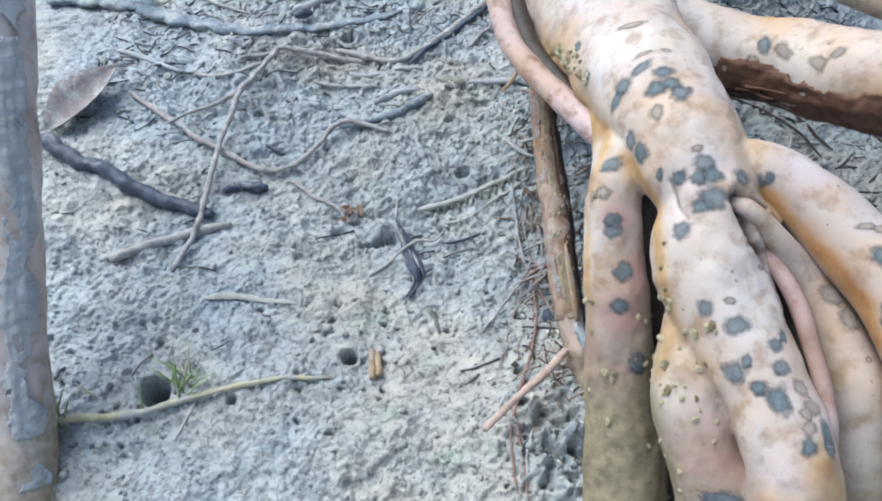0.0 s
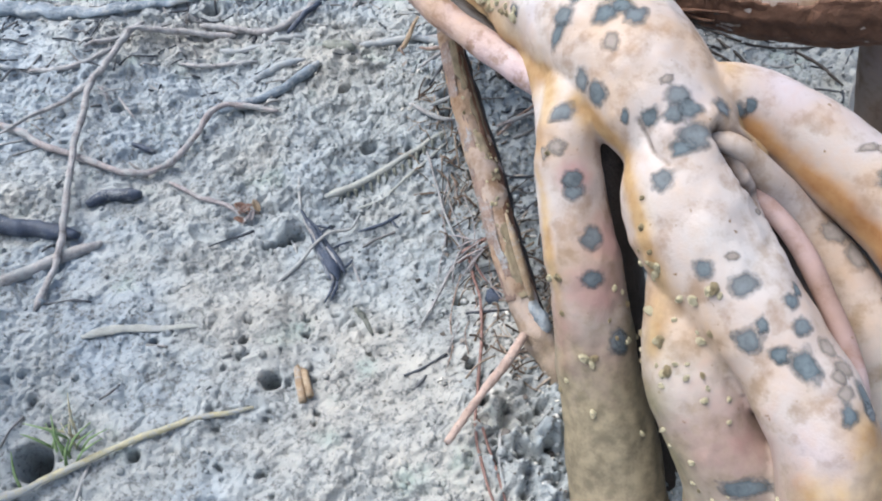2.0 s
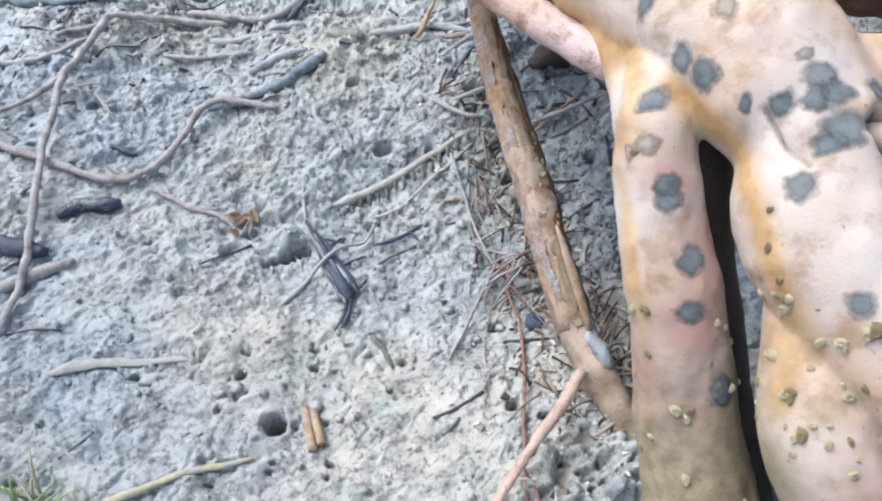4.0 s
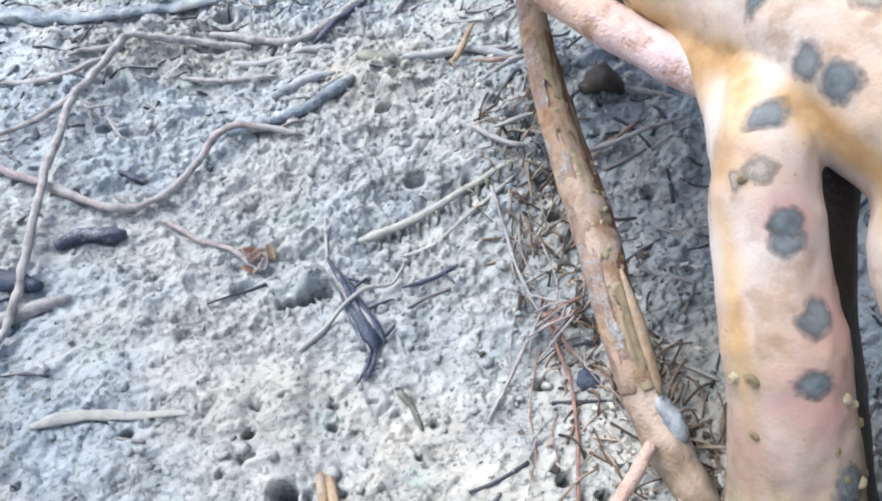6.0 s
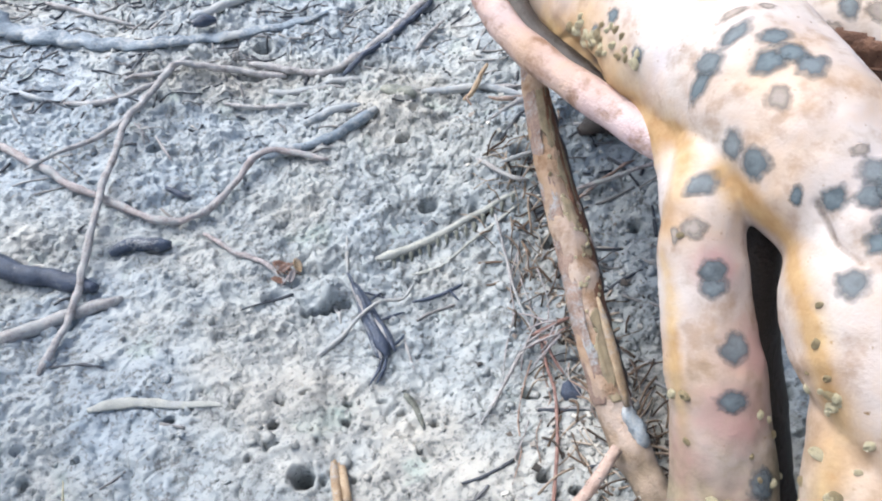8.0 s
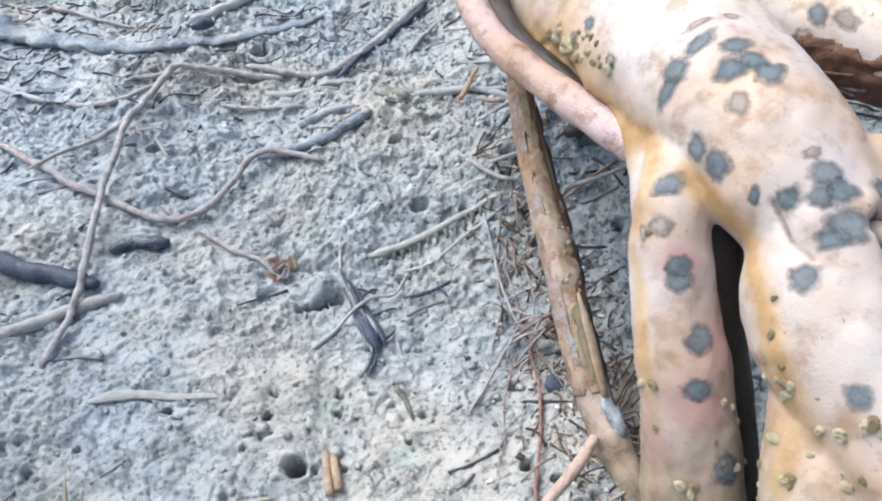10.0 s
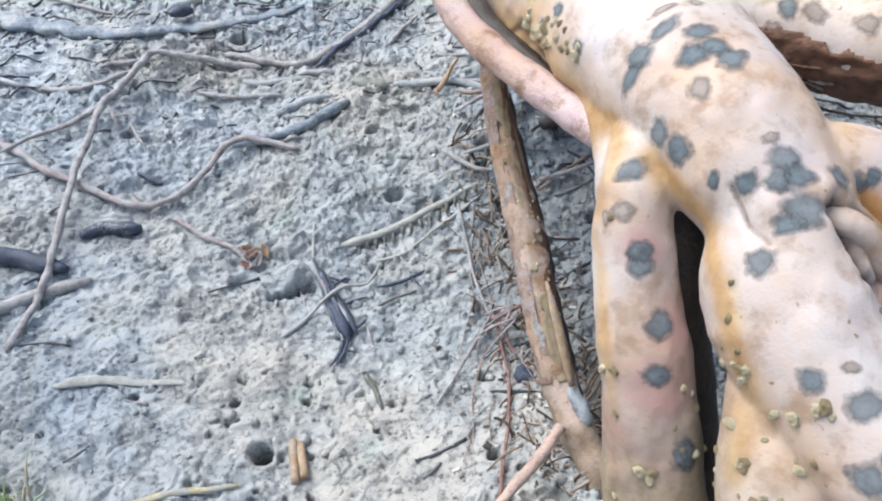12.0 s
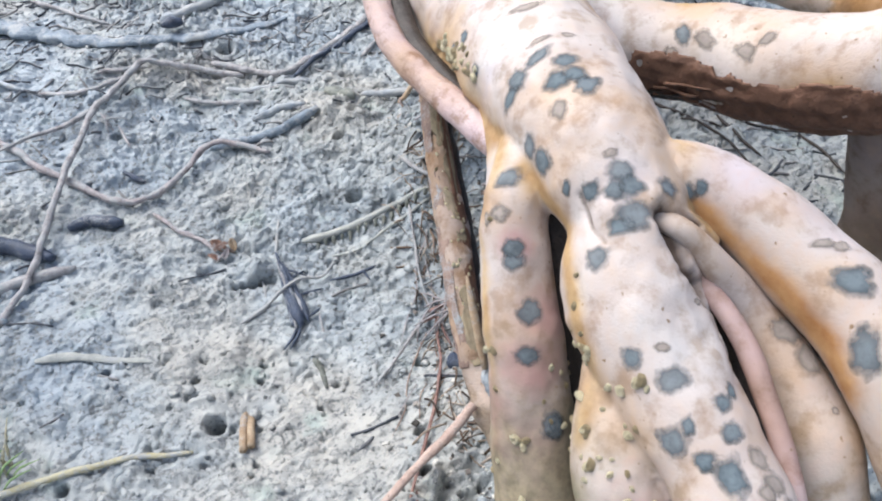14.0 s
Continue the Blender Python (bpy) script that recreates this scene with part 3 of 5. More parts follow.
# Also builds the added black tubes that fill gaps with shade.
def prop_root(rows, mat, label="", sides=28, rough=0.04, grain=30.0, seed=0.0, flat=1.0, step=0.004, worn_too=False):
    return set_tide(part("prop_root", tube(rows, sides=sides, rough=rough, grain=grain, seed=seed, flat=flat, step=step, fine=0.02), mat, mangrove, label), worn_too)


# Added black tube that stands for deep shade between leg and fork.
shade_back = prop_root([(0.165, 0.380, 0.225, 0.022), (0.156, 0.330, 0.180, 0.020), (0.159, 0.290, 0.135, 0.024), (0.164, 0.255, 0.095, 0.027), (0.169, 0.225, 0.065, 0.028), (0.174, 0.195, 0.035, 0.028), (0.170, 0.175, 0.0, 0.022)],
                      BARK_AND_GAP_BLACK, "black tube for the shade in the gap behind", seed=5.0)
root_s = prop_root([(0.180, 0.350, 0.262, 0.014), (0.205, 0.340, 0.266, 0.0180), (0.224, 0.331, 0.264, 0.0205), (0.245, 0.314, 0.259, 0.0226), (0.265, 0.289, 0.253, 0.0240),
                    (0.282, 0.260, 0.247, 0.0250), (0.297, 0.223, 0.236, 0.0255), (0.313, 0.17, 0.20, 0.0255), (0.323, 0.11, 0.11, 0.026), (0.328, 0.08, 0.02, 0.027), (0.329, 0.07, -0.02, 0.027)],
                   BARK_ORANGE, "pale prop root with an orange flank", seed=7.0, worn_too=True)
root_t = prop_root([(0.189, 0.311, 0.266, 0.0050), (0.198, 0.302, 0.268, 0.0060), (0.209, 0.297, 0.261, 0.0068), (0.220, 0.290, 0.251, 0.0082), (0.232, 0.284, 0.239, 0.0102), (0.245, 0.273, 0.224, 0.0135), (0.256, 0.258, 0.213, 0.0170), (0.264, 0.238, 0.203, 0.0195), (0.271, 0.212, 0.190, 0.0210),
                    (0.276, 0.17, 0.15, 0.021), (0.281, 0.12, 0.07, 0.021), (0.283, 0.09, -0.02, 0.022)], BARK_PALE, seed=11.0)
strand = prop_root([(0.205, 0.300, 0.246, 0.0050), (0.213, 0.287, 0.243, 0.0056), (0.221, 0.272, 0.241, 0.0056), (0.2285, 0.252, 0.236, 0.0058),
                    (0.2325, 0.229, 0.229, 0.0056), (0.2365, 0.203, 0.219, 0.0054), (0.239, 0.175, 0.200, 0.0054), (0.243, 0.13, 0.13, 0.006), (0.245, 0.10, 0.02, 0.006)],
                   BARK_MAUVE, "thin root strand hugging the thicker root", sides=14, seed=13.0)
# Black filler tube; its colour gives the groove its shade.
shade_groove = prop_root([(0.195, 0.350, 0.250, 0.014), (0.220, 0.320, 0.236, 0.015), (0.236, 0.290, 0.218, 0.014), (0.245, 0.250, 0.200, 0.013), (0.250, 0.210, 0.180, 0.013), (0.252, 0.15, 0.12, 0.014), (0.254, 0.10, 0.0, 0.014)],
                     BARK_AND_GAP_BLACK, "black tube for the shade in the groove", sides=14, seed=37.0)
# Added tube, painted black as the shade beneath the pale roots.
shade_under = prop_root([(0.24, 0.345, 0.245, 0.014), (0.265, 0.310, 0.215, 0.018), (0.290, 0.265, 0.180, 0.020), (0.305, 0.215, 0.13, 0.022), (0.312, 0.15, 0.04, 0.023), (0.313, 0.13, 0.0, 0.023)],
                       BARK_AND_GAP_BLACK, "black tube for the shade under the other roots", seed=41.0)
root_h = prop_root([(0.150, 0.600, 0.215, 0.028), (0.190, 0.575, 0.213, 0.028), (0.222, 0.555, 0.213, 0.0281), (0.257, 0.530, 0.212, 0.0300), (0.290, 0.505, 0.221, 0.0339), (0.316, 0.474, 0.234, 0.0362),
                    (0.339, 0.448, 0.248, 0.0374), (0.361, 0.425, 0.266, 0.0374), (0.385, 0.405, 0.290, 0.0384), (0.43, 0.38, 0.30, 0.038), (0.50, 0.34, 0.25, 0.036), (0.56, 0.30, 0.15, 0.035), (0.58, 0.28, 0.0, 0.035)],
                   BARK_PALE, "thick arching root, pale above", sides=32, seed=17.0)
root_p = prop_root([(0.372, 0.420, 0.264, 0.026), (0.384, 0.414, 0.236, 0.0256), (0.400, 0.407, 0.200, 0.0285), (0.414, 0.395, 0.158, 0.030), (0.422, 0.385, 0.10, 0.031), (0.424, 0.38, 0.04, 0.032)],
                   BARK_DULL, "brown silted prop root", seed=19.0)
root_far = prop_root([(0.15, 0.98, 0.55, 0.03), (0.30, 0.82, 0.26, 0.024), (0.42, 0.735, 0.165, 0.0205), (0.480, 0.683, 0.158, 0.0200), (0.518, 0.640, 0.172, 0.0215), (0.560, 0.590, 0.185, 0.0218), (0.62, 0.53, 0.16, 0.022), (0.66, 0.49, 0.04, 0.022)],
                     BARK_OCHRE, seed=23.0)
root_l = prop_root([(0.029, 0.68, 0.29, 0.0118), (0.0445, 0.599, 0.246, 0.0108), (0.0525, 0.561, 0.232, 0.0102), (0.0630, 0.518, 0.224, 0.0101), (0.0847, 0.478, 0.222, 0.0101), (0.1067, 0.440, 0.224, 0.0102), (0.1225, 0.408, 0.229, 0.0098), (0.137, 0.382, 0.233, 0.008)],
                   BARK_PINK, "slim pink root beside the trunk", sides=24, rough=0.07, grain=42.0, seed=29.0)
# Black tube put in for the shade between slim root and trunk.
shade_cleft = prop_root([(0.045, 0.68, 0.29, 0.010), (0.060, 0.60, 0.242, 0.010), (0.068, 0.562, 0.228, 0.0095), (0.078, 0.520, 0.221, 0.0090), (0.098, 0.482, 0.219, 0.0085), (0.119, 0.444, 0.222, 0.0080), (0.136, 0.405, 0.230, 0.007)],
                       BARK_AND_GAP_BLACK, "black tube for the shade in the cleft beside the slim root", sides=14, seed=43.0)
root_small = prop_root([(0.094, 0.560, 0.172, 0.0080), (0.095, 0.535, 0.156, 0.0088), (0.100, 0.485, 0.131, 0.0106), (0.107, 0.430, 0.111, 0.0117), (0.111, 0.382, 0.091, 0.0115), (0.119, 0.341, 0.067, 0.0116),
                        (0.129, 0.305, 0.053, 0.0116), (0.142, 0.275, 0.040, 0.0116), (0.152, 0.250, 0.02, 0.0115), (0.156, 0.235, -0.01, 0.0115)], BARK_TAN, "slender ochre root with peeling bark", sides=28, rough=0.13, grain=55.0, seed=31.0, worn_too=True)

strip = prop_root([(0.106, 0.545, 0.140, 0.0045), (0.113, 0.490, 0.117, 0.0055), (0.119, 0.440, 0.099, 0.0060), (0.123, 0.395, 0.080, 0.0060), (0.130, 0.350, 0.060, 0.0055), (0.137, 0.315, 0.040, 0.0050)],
                  BARK_AND_GAP_BLACK, "dark strip behind the slender root", sides=14, rough=0.22, grain=70.0, seed=47.0)


def bark_sheet(rows, toward, mat, parent, label, limit=0.05, seed=0.0, wider=0.0):
    """Old flaking bark left on the side of a root that faces toward."""
    pts = spline(rows, 0.0013)
    bm = bmesh.new()
    up, before, sides = Vector((0.31, 0.12, 0.94)), None, 150
    toward = Vector(toward).normalized()
    for i, q in enumerate(pts):
        c = Vector(q[:3])
        ahead = (Vector(pts[min(i + 1, len(pts) - 1)][:3]) - Vector(pts[max(i - 1, 0)][:3])).normalized()
        side = ahead.cross(up).normalized()
        up = side.cross(ahead).normalized()
        ring = []
        for k in range(sides):
            a = 2 * math.pi * k / sides
            d = side * math.cos(a) + up * math.sin(a)
            o = c + d * q[3]
            edge = d.dot(toward) - limit + wider * (1 - 0.9 * i / len(pts)) - 0.26 * noise.noise(o * 26 + Vector((seed, 0, 0))) - 0.10 * noise.noise(o * 120)
            lift = 1.05 + 0.05 * noise.noise(Vector((o.x * 30, o.y * 30, a * 5 + seed))) + 0.05 * noise.noise(o * 130)
            ring.append((bm.verts.new(c + d * q[3] * lift), edge))
        if before:
            for k in range(sides):
                four = (before[k], before[k - 1], ring[k - 1], ring[k])
                if min(v[1] for v in four) > 0:
                    bm.faces.new([v[0] for v in four])
        before = ring
    bm.faces.index_update()
    seen = set()
    for face in list(bm.faces):   # each flake that hangs together is a piece of its own
        if face.index in seen:
            continue
        flake, todo = [], [face]
        seen.add(face.index)
        while todo:
            f = todo.pop()
            flake.append(f)
            for e in f.edges:
                for g in e.link_faces:
                    if g.index not in seen:
                        seen.add(g.index)
                        todo.append(g)
        if len(flake) < 24:
            continue
        piece, made = bmesh.new(), {}
        for f in flake:
            for v in f.verts:
                if v not in made:
                    made[v] = piece.verts.new(v.co)
            piece.faces.new([made[v] for v in f.verts])
        ob = part("bark_flake" if len(flake) < 900 else "bark_sheet", piece, mat, parent, label)
        thick = ob.modifiers.new("thickness", "SOLIDIFY")
        thick.thickness, thick.offset = 0.0022, -1
    bm.free()


bark_sheet([(0.190, 0.575, 0.213, 0.028), (0.222, 0.555, 0.213, 0.0281), (0.257, 0.530, 0.212, 0.0300), (0.290, 0.505, 0.221, 0.0339), (0.316, 0.474, 0.234, 0.0362), (0.339, 0.448, 0.248, 0.0374), (0.361, 0.425, 0.266, 0.0374), (0.385, 0.405, 0.290, 0.0384)],
           (-0.25, -0.62, -0.75), BARK_BROWN, root_h, "dark brown flaking bark", 0.48, 2.0, 0.22)
bark_sheet([(0.094, 0.560, 0.172, 0.0080), (0.095, 0.535, 0.156, 0.0088), (0.100, 0.485, 0.131, 0.0106), (0.107, 0.430, 0.111, 0.0117), (0.111, 0.382, 0.091, 0.0115), (0.119, 0.341, 0.067, 0.0116)],
           (0.9, -0.2, 0.1), BARK_BROWN, root_small, "flaking brown bark", 0.50, 5.0)

SLENDER = [(0.094, 0.560, 0.172, 0.0080), (0.095, 0.535, 0.156, 0.0088), (0.100, 0.485, 0.131, 0.0106), (0.107, 0.430, 0.111, 0.0117), (0.111, 0.382, 0.091, 0.0115), (0.119, 0.341, 0.067, 0.0116)]
bark_sheet(SLENDER, (-0.9, -0.3, 0.3), ROOTLET, root_small, "ragged ochre bark", 0.74, 9.0)
bark_sheet(SLENDER, (0.1, -0.7, 0.7), BARK_MAUVE, root_small, "mauve brown bark scales", 0.90, 14.0)
bark_sheet(SLENDER, (0.5, -0.6, 0.55), BARK_DULL, root_small, "brown bark scales", 0.92, 21.0)

fibre_rng = random.Random(6)
for k in range(26):   # loose fibres along the flaking bark
    s0 = fibre_rng.uniform(0, 0.72)
    rows = []
    a = fibre_rng.uniform(-0.5, 0.75)
    for j in range(5):
        s_ = s0 + 0.055 * j
        c = Vector((0.257 + 0.105 * s_, 0.530 - 0.105 * s_, 0.210 + 0.058 * s_))
        out = Vector((-0.25, -0.62, -0.75)).normalized() * math.cos(a) + Vector((-0.1, -0.75, 0.65)).normalized() * math.sin(a)
        rows.append((*(c + out * (0.0342 + 0.0085 * s_ + 0.0012 * math.sin(j * 1.7 + k))), 0.0009 + 0.0006 * fibre_rng.random()))
        a += fibre_rng.uniform(-0.06, 0.06)
    part("bark_fibre", tube(rows, sides=5, step=0.006, rough=0.2), (BARK_AND_GAP_BLACK, ROOTLET, BARK_BROWN)[k % 3], root_h)

# the neighbour's root that stands by itself
left_root = solo("mangrove_root", tube([(-0.365, 0.170, -0.06, 0.036), (-0.366, 0.217, -0.02, 0.031), (-0.372, 0.300, 0.052, 0.028), (-0.374, 0.392, 0.126, 0.027), (-0.376, 0.464, 0.190, 0.027), (-0.380, 0.546, 0.250, 0.027), (-0.38, 0.70, 0.40, 0.028), (-0.36, 0.90, 0.70, 0.03)], sides=24, fine=0.03),
                 BARK_LILAC, (-0.366, 0.217, -0.018), "lone greyish mangrove root rising from the mud", "root")
set_tide(left_root)
bark_sheet([(-0.366, 0.217, -0.02, 0.031), (-0.372, 0.300, 0.052, 0.028), (-0.374, 0.392, 0.126, 0.027), (-0.376, 0.464, 0.190, 0.027), (-0.380, 0.546, 0.250, 0.027)], (0.7, -0.5, 0.5), WOOD_GREY, left_root, "grey silt crust", 0.93, 31.0)


# ---- fallen wood and litter on the mud ----
def lying(rows, r0, r1=None, lift=0.6, mat=TWIG_GREY, name="twig", label="", category="twig", group="", sides=10, rough=0.14, seed=0.0, flat=1.0, parent=None):
    """A stick lying on the mud along places (x, y)."""
    r1 = r0 if r1 is None else r1
    n = len(rows)
    ctrl = np.array([(p[0], p[1], p[2] if len(p) > 2 else 0.0, r0 + (r1 - r0) * i / (n - 1)) for i, p in enumerate(rows)])
    dense = spline(ctrl, 0.009)
    rel = mud_relief(dense[:, 0], dense[:, 1])
    pad = np.concatenate([[rel[0]] * 3, rel, [rel[-1]] * 3])
    mean = np.convolve(pad, np.ones(7) / 7, "valid")
    z = np.maximum(mean, 0.5 * (rel + mean)) + dense[:, 3] * lift + dense[:, 2] + 0.0008
    run = np.linspace(0, 1, len(dense))
    end = np.minimum(run, 1 - run) * max(len(dense), 2) * 0.009 / r0
    radius = dense[:, 3] * (0.45 + 0.55 * smooth01(end / 1.6)) * (1 + (0.12 if r0 < 0.006 else 0.04) * np.sin(run * 37 + rows[0][0] * 900) * np.sin(run * 91 + rows[0][1] * 700))
    sway = np.array([noise.noise(Vector((px * 32, py * 32, 3.0))) for px, py in dense[:, :2]])
    path = np.column_stack([dense[:, 0] + 0.6 * r0 * sway, dense[:, 1] + 0.6 * r0 * sway, z, radius])
    n = len(path)
    bm = tube(path, sides=sides, rough=rough, grain=90.0, step=0.004, seed=seed, flat=flat, fine=0.22 if r0 < 0.006 else 0.10)
    if parent is not None:
        return part(name, bm, mat, parent, label)
    group = group or {"twig": "twigs strewn on the mud", "stick": "sticks lying in the mud", "wood_chunk": "soaked chunks of wood in the mud"}.get(name, "")
    return solo(name, bm, mat, tuple(path[n // 2][:3]), label, category, group)


branch = thing("fallen_branch", (-0.26, 0.65, -0.015), "forked grey dead branch lying on mud", "branch")
lying([(-0.110, 0.798), (-0.174, 0.800, 0.006), (-0.210, 0.799, 0.011), (-0.223, 0.795, 0.012), (-0.231, 0.780, 0.012), (-0.256, 0.732, 0.011), (-0.263, 0.715, 0.011), (-0.266, 0.670, 0.012), (-0.271, 0.619, 0.010), (-0.274, 0.496, 0.006), (-0.287, 0.439)], 0.0038, 0.0030, name="stem", parent=branch)
lying([(-0.259, 0.722, 0.011), (-0.2925, 0.6955, 0.008), (-0.318, 0.677, 0.010), (-0.345, 0.652, 0.006)], 0.0030, 0.0020, name="side_twig", parent=branch)
shred_rng = random.Random(4)
for k in range(7):   # torn fibres in the fork
    a, n = shred_rng.uniform(-1.4, 0.6), shred_rng.uniform(0.010, 0.026)
    lying([(-0.255 + shred_rng.uniform(-0.004, 0.004), 0.712 + shred_rng.uniform(-0.012, 0.006), 0.010), (-0.250 + 0.6 * n * math.cos(a), 0.708 + 0.6 * n * math.sin(a), 0.007), (-0.250 + n * math.cos(a), 0.708 + n * math.sin(a), 0.002)], 0.0010, 0.0007, mat=TWIG_RED if k % 2 else TWIG_PALE, name="torn_fibre", parent=branch, sides=6)
lying([(-0.222, 0.796, 0.012), (-0.214, 0.822, 0.004)], 0.0034, 0.0022, name="side_twig", parent=branch)

branch_red = thing("fallen_branch", (-0.2, 0.60, -0.015), "crooked reddish dead branch lying on mud", "branch")
lying([(-0.408, 0.714), (-0.369, 0.687), (-0.325, 0.654, 0.003), (-0.271, 0.621, 0.001), (-0.210, 0.589, 0.003), (-0.176, 0.601, 0.004), (-0.148, 0.632, 0.006), (-0.123, 0.657, 0.008), (-0.064, 0.642)], 0.0039, 0.0030, mat=TWIG_RED, name="stem", parent=branch_red)
lying([(-0.128, 0.652, 0.004), (-0.061, 0.671), (-0.015, 0.696)], 0.0045, 0.0058, mat=DRIFTWOOD, name="broken_limb", label="dark wet limb", parent=branch_red)
lying([(-0.178, 0.577), (-0.146, 0.548), (-0.120, 0.531), (-0.101, 0.508)], 0.0026, 0.0020, mat=TWIG_RED, name="side_twig", parent=branch_red)

lying([(-0.257, 0.559), (-0.241, 0.567), (-0.204, 0.565)], 0.0052, 0.0062, mat=TWIG_DARK, name="wood_chunk", label="dark soaked chunk of wood in mud", category="wood")
lying([(-0.492, 0.625, 0.004), (-0.428, 0.588), (-0.352, 0.553), (-0.300, 0.533), (-0.262, 0.520)], 0.0098, 0.0080, mat=TWIG_DARK, name="log", label="dark blackish waterlogged stick half sunk in mud", category="log", sides=12)
lying([(-0.36, 0.452), (-0.314, 0.480), (-0.279, 0.497), (-0.238, 0.508)], 0.0068, 0.0050, mat=TWIG_GREY, name="stick", label="grey purplish stick pressed into the mud", category="stick", lift=0.2)
lying([(-0.242, 0.402), (-0.213, 0.409), (-0.178, 0.404), (-0.139, 0.400)], 0.0052, 0.0020, mat=FROND_PALE, name="stick", label="bleached splinter lying flat in mud", category="stick", lift=0.1, flat=0.4)
lying([(-0.60, 0.93), (-0.480, 0.915), (-0.425, 0.897), (-0.357, 0.872), (-0.292, 0.852), (-0.230, 0.852), (-0.168, 0.866), (-0.064, 0.891)], 0.0165, 0.0060, mat=DRIFTWOOD, name="driftwood", label="long silted grey driftwood branch lying on mud", category="driftwood", sides=40, lift=0.30, flat=0.50, rough=0.22)
lying([(-0.222, 0.890), (-0.166, 0.929), (-0.134, 0.959), (-0.09, 1.0)], 0.0058, 0.0050, mat=WOOD_GREY, name="stick", label="grey stick beside the driftwood", category="stick")
lying([(-0.215, 0.868, 0.008), (-0.19, 0.876, 0.008)], 0.0085, 0.0065, mat=TWIG_DARK, name="wood_chunk", label="dark chip lying on the driftwood", category="wood")
lying([(-0.151, 0.818), (-0.100, 0.800), (-0.063, 0.788), (-0.025, 0.812), (0.030, 0.873), (0.067, 0.908), (0.098, 0.942)], 0.0036, 0.0048, name="twig", label="dark grey bent twig on mud", mat=TWIG_GREY)
lying([(-0.050, 0.777), (0.002, 0.833), (0.059, 0.894)], 0.0030, 0.0036, name="twig", label="dark grey thin twig on mud", mat=TWIG_DARK)
lying([(-0.339, 0.763), (-0.303, 0.755), (-0.270, 0.760), (-0.244, 0.782)], 0.0028, name="twig", label="thin grey twig on mud", mat=TWIG_GREY)
lying([(-0.280, 0.788), (-0.223, 0.801)], 0.0028, name="twig", label="thin grey twig on mud", mat=TWIG_GREY)
lying([(-0.176, 0.756), (-0.128, 0.747), (-0.086, 0.746)], 0.0027, name="twig", label="thin grey twig on mud", mat=TWIG_GREY)
lying([(-0.219, 0.633), (-0.194, 0.620)], 0.0032, name="twig", label="short dark twig in mud", mat=TWIG_DARK)
lying([(0.070, 0.593), (0.101, 0.562)], 0.0024, name="twig", label="thin brown twig by the roots", mat=TWIG_GREY)
lying([(0.046, 0.729), (0.086, 0.720), (0.131, 0.709)], 0.0028, name="twig", label="thin brown twig by the roots", mat=TWIG_GREY)

snag = thing("driftwood_piece", (-0.03, 0.47, -0.018), "dark split branch piece standing out of mud", "wood")
lying([(-0.044, 0.490, 0.001), (-0.031, 0.4535, 0.003), (-0.0205, 0.4285, 0.002)], 0.0034, 0.0066, mat=TWIG_DARK, name="branch_piece", parent=snag, flat=0.6, sides=14)
snag_rng = random.Random(27)
for k in range(9):   # a split piece: long splinters side by side
    across = (k - 4) / 4 * 0.0068
    s0, s1 = snag_rng.uniform(0.0, 0.45) * (0.4 + 0.6 * abs(across) / 0.0068), snag_rng.uniform(0.86, 1.04)
    rows = []
    for j in range(4):
        q = s0 + (s1 - s0) * j / 3
        wide = 0.25 + 0.9 * q
        rows.append((-0.050 + 0.030 * q + 0.92 * across * wide + snag_rng.uniform(-0.0005, 0.0005), 0.512 - 0.083 * q + 0.38 * across * wide, 0.0035 + 0.0022 * (1 - abs(across) / 0.0068) * math.sin(math.pi * min(q, 0.9))))
    lying(rows, 0.0016, snag_rng.uniform(0.0022, 0.0032), mat=TWIG_GREY if k in (1, 2, 6) else TWIG_DARK, name="splinter", parent=snag, sides=6)
lying([(-0.0488, 0.5465), (-0.0495, 0.528), (-0.0500, 0.508, 0.002)], 0.0011, 0.0015, mat=TWIG_PALE, name="splinter", parent=snag)
for x0, y0, x1, y1 in ((-0.040, 0.488, -0.020, 0.484), (-0.036, 0.478, -0.022, 0.490), (-0.026, 0.462, -0.004, 0.470), (-0.0163, 0.435, -0.0065, 0.4478), (-0.024, 0.428, -0.0363, 0.4057), (-0.0215, 0.427, -0.0306, 0.4068)):
    lying([(x0, y0, 0.004), (0.5 * (x0 + x1) + 0.002, 0.5 * (y0 + y1), 0.003), (x1, y1)], 0.0016, 0.0009, mat=TWIG_DARK, name="splinter", parent=snag, sides=6)
lying([(-0.0764, 0.4357), (-0.0549, 0.4523), (-0.041, 0.464, 0.008), (-0.0229, 0.4741, 0.011), (-0.0051, 0.4775, 0.004), (0.0081, 0.4986)], 0.0019, 0.0012, mat=TWIG_PALE, name="twig", label="pale thin twig across a dark one")
lying([(-0.0068, 0.4424), (-0.004, 0.430), (-0.0004, 0.4156)], 0.0010, 0.0007, mat=TWIG_GREY, name="twig", label="fine dark twig on mud")
lying([(0.002, 0.4748), (0.026, 0.4772), (0.0486, 0.4863)], 0.0018, 0.0010, mat=TWIG_DARK, name="twig", label="short dark forked twig in mud")
lying([(0.033, 0.4795), (0.0397, 0.4693)], 0.0012, 0.0008, mat=TWIG_DARK, name="twig", label="short dark twig in mud")
lying([(-0.0102, 0.3964), (-0.003, 0.386), (0.0025, 0.367)], 0.0034, 0.0024, mat=LEAFLET, name="wood_chunk", label="small dark splintered chip in mud", category="wood", flat=0.4, lift=0.0)

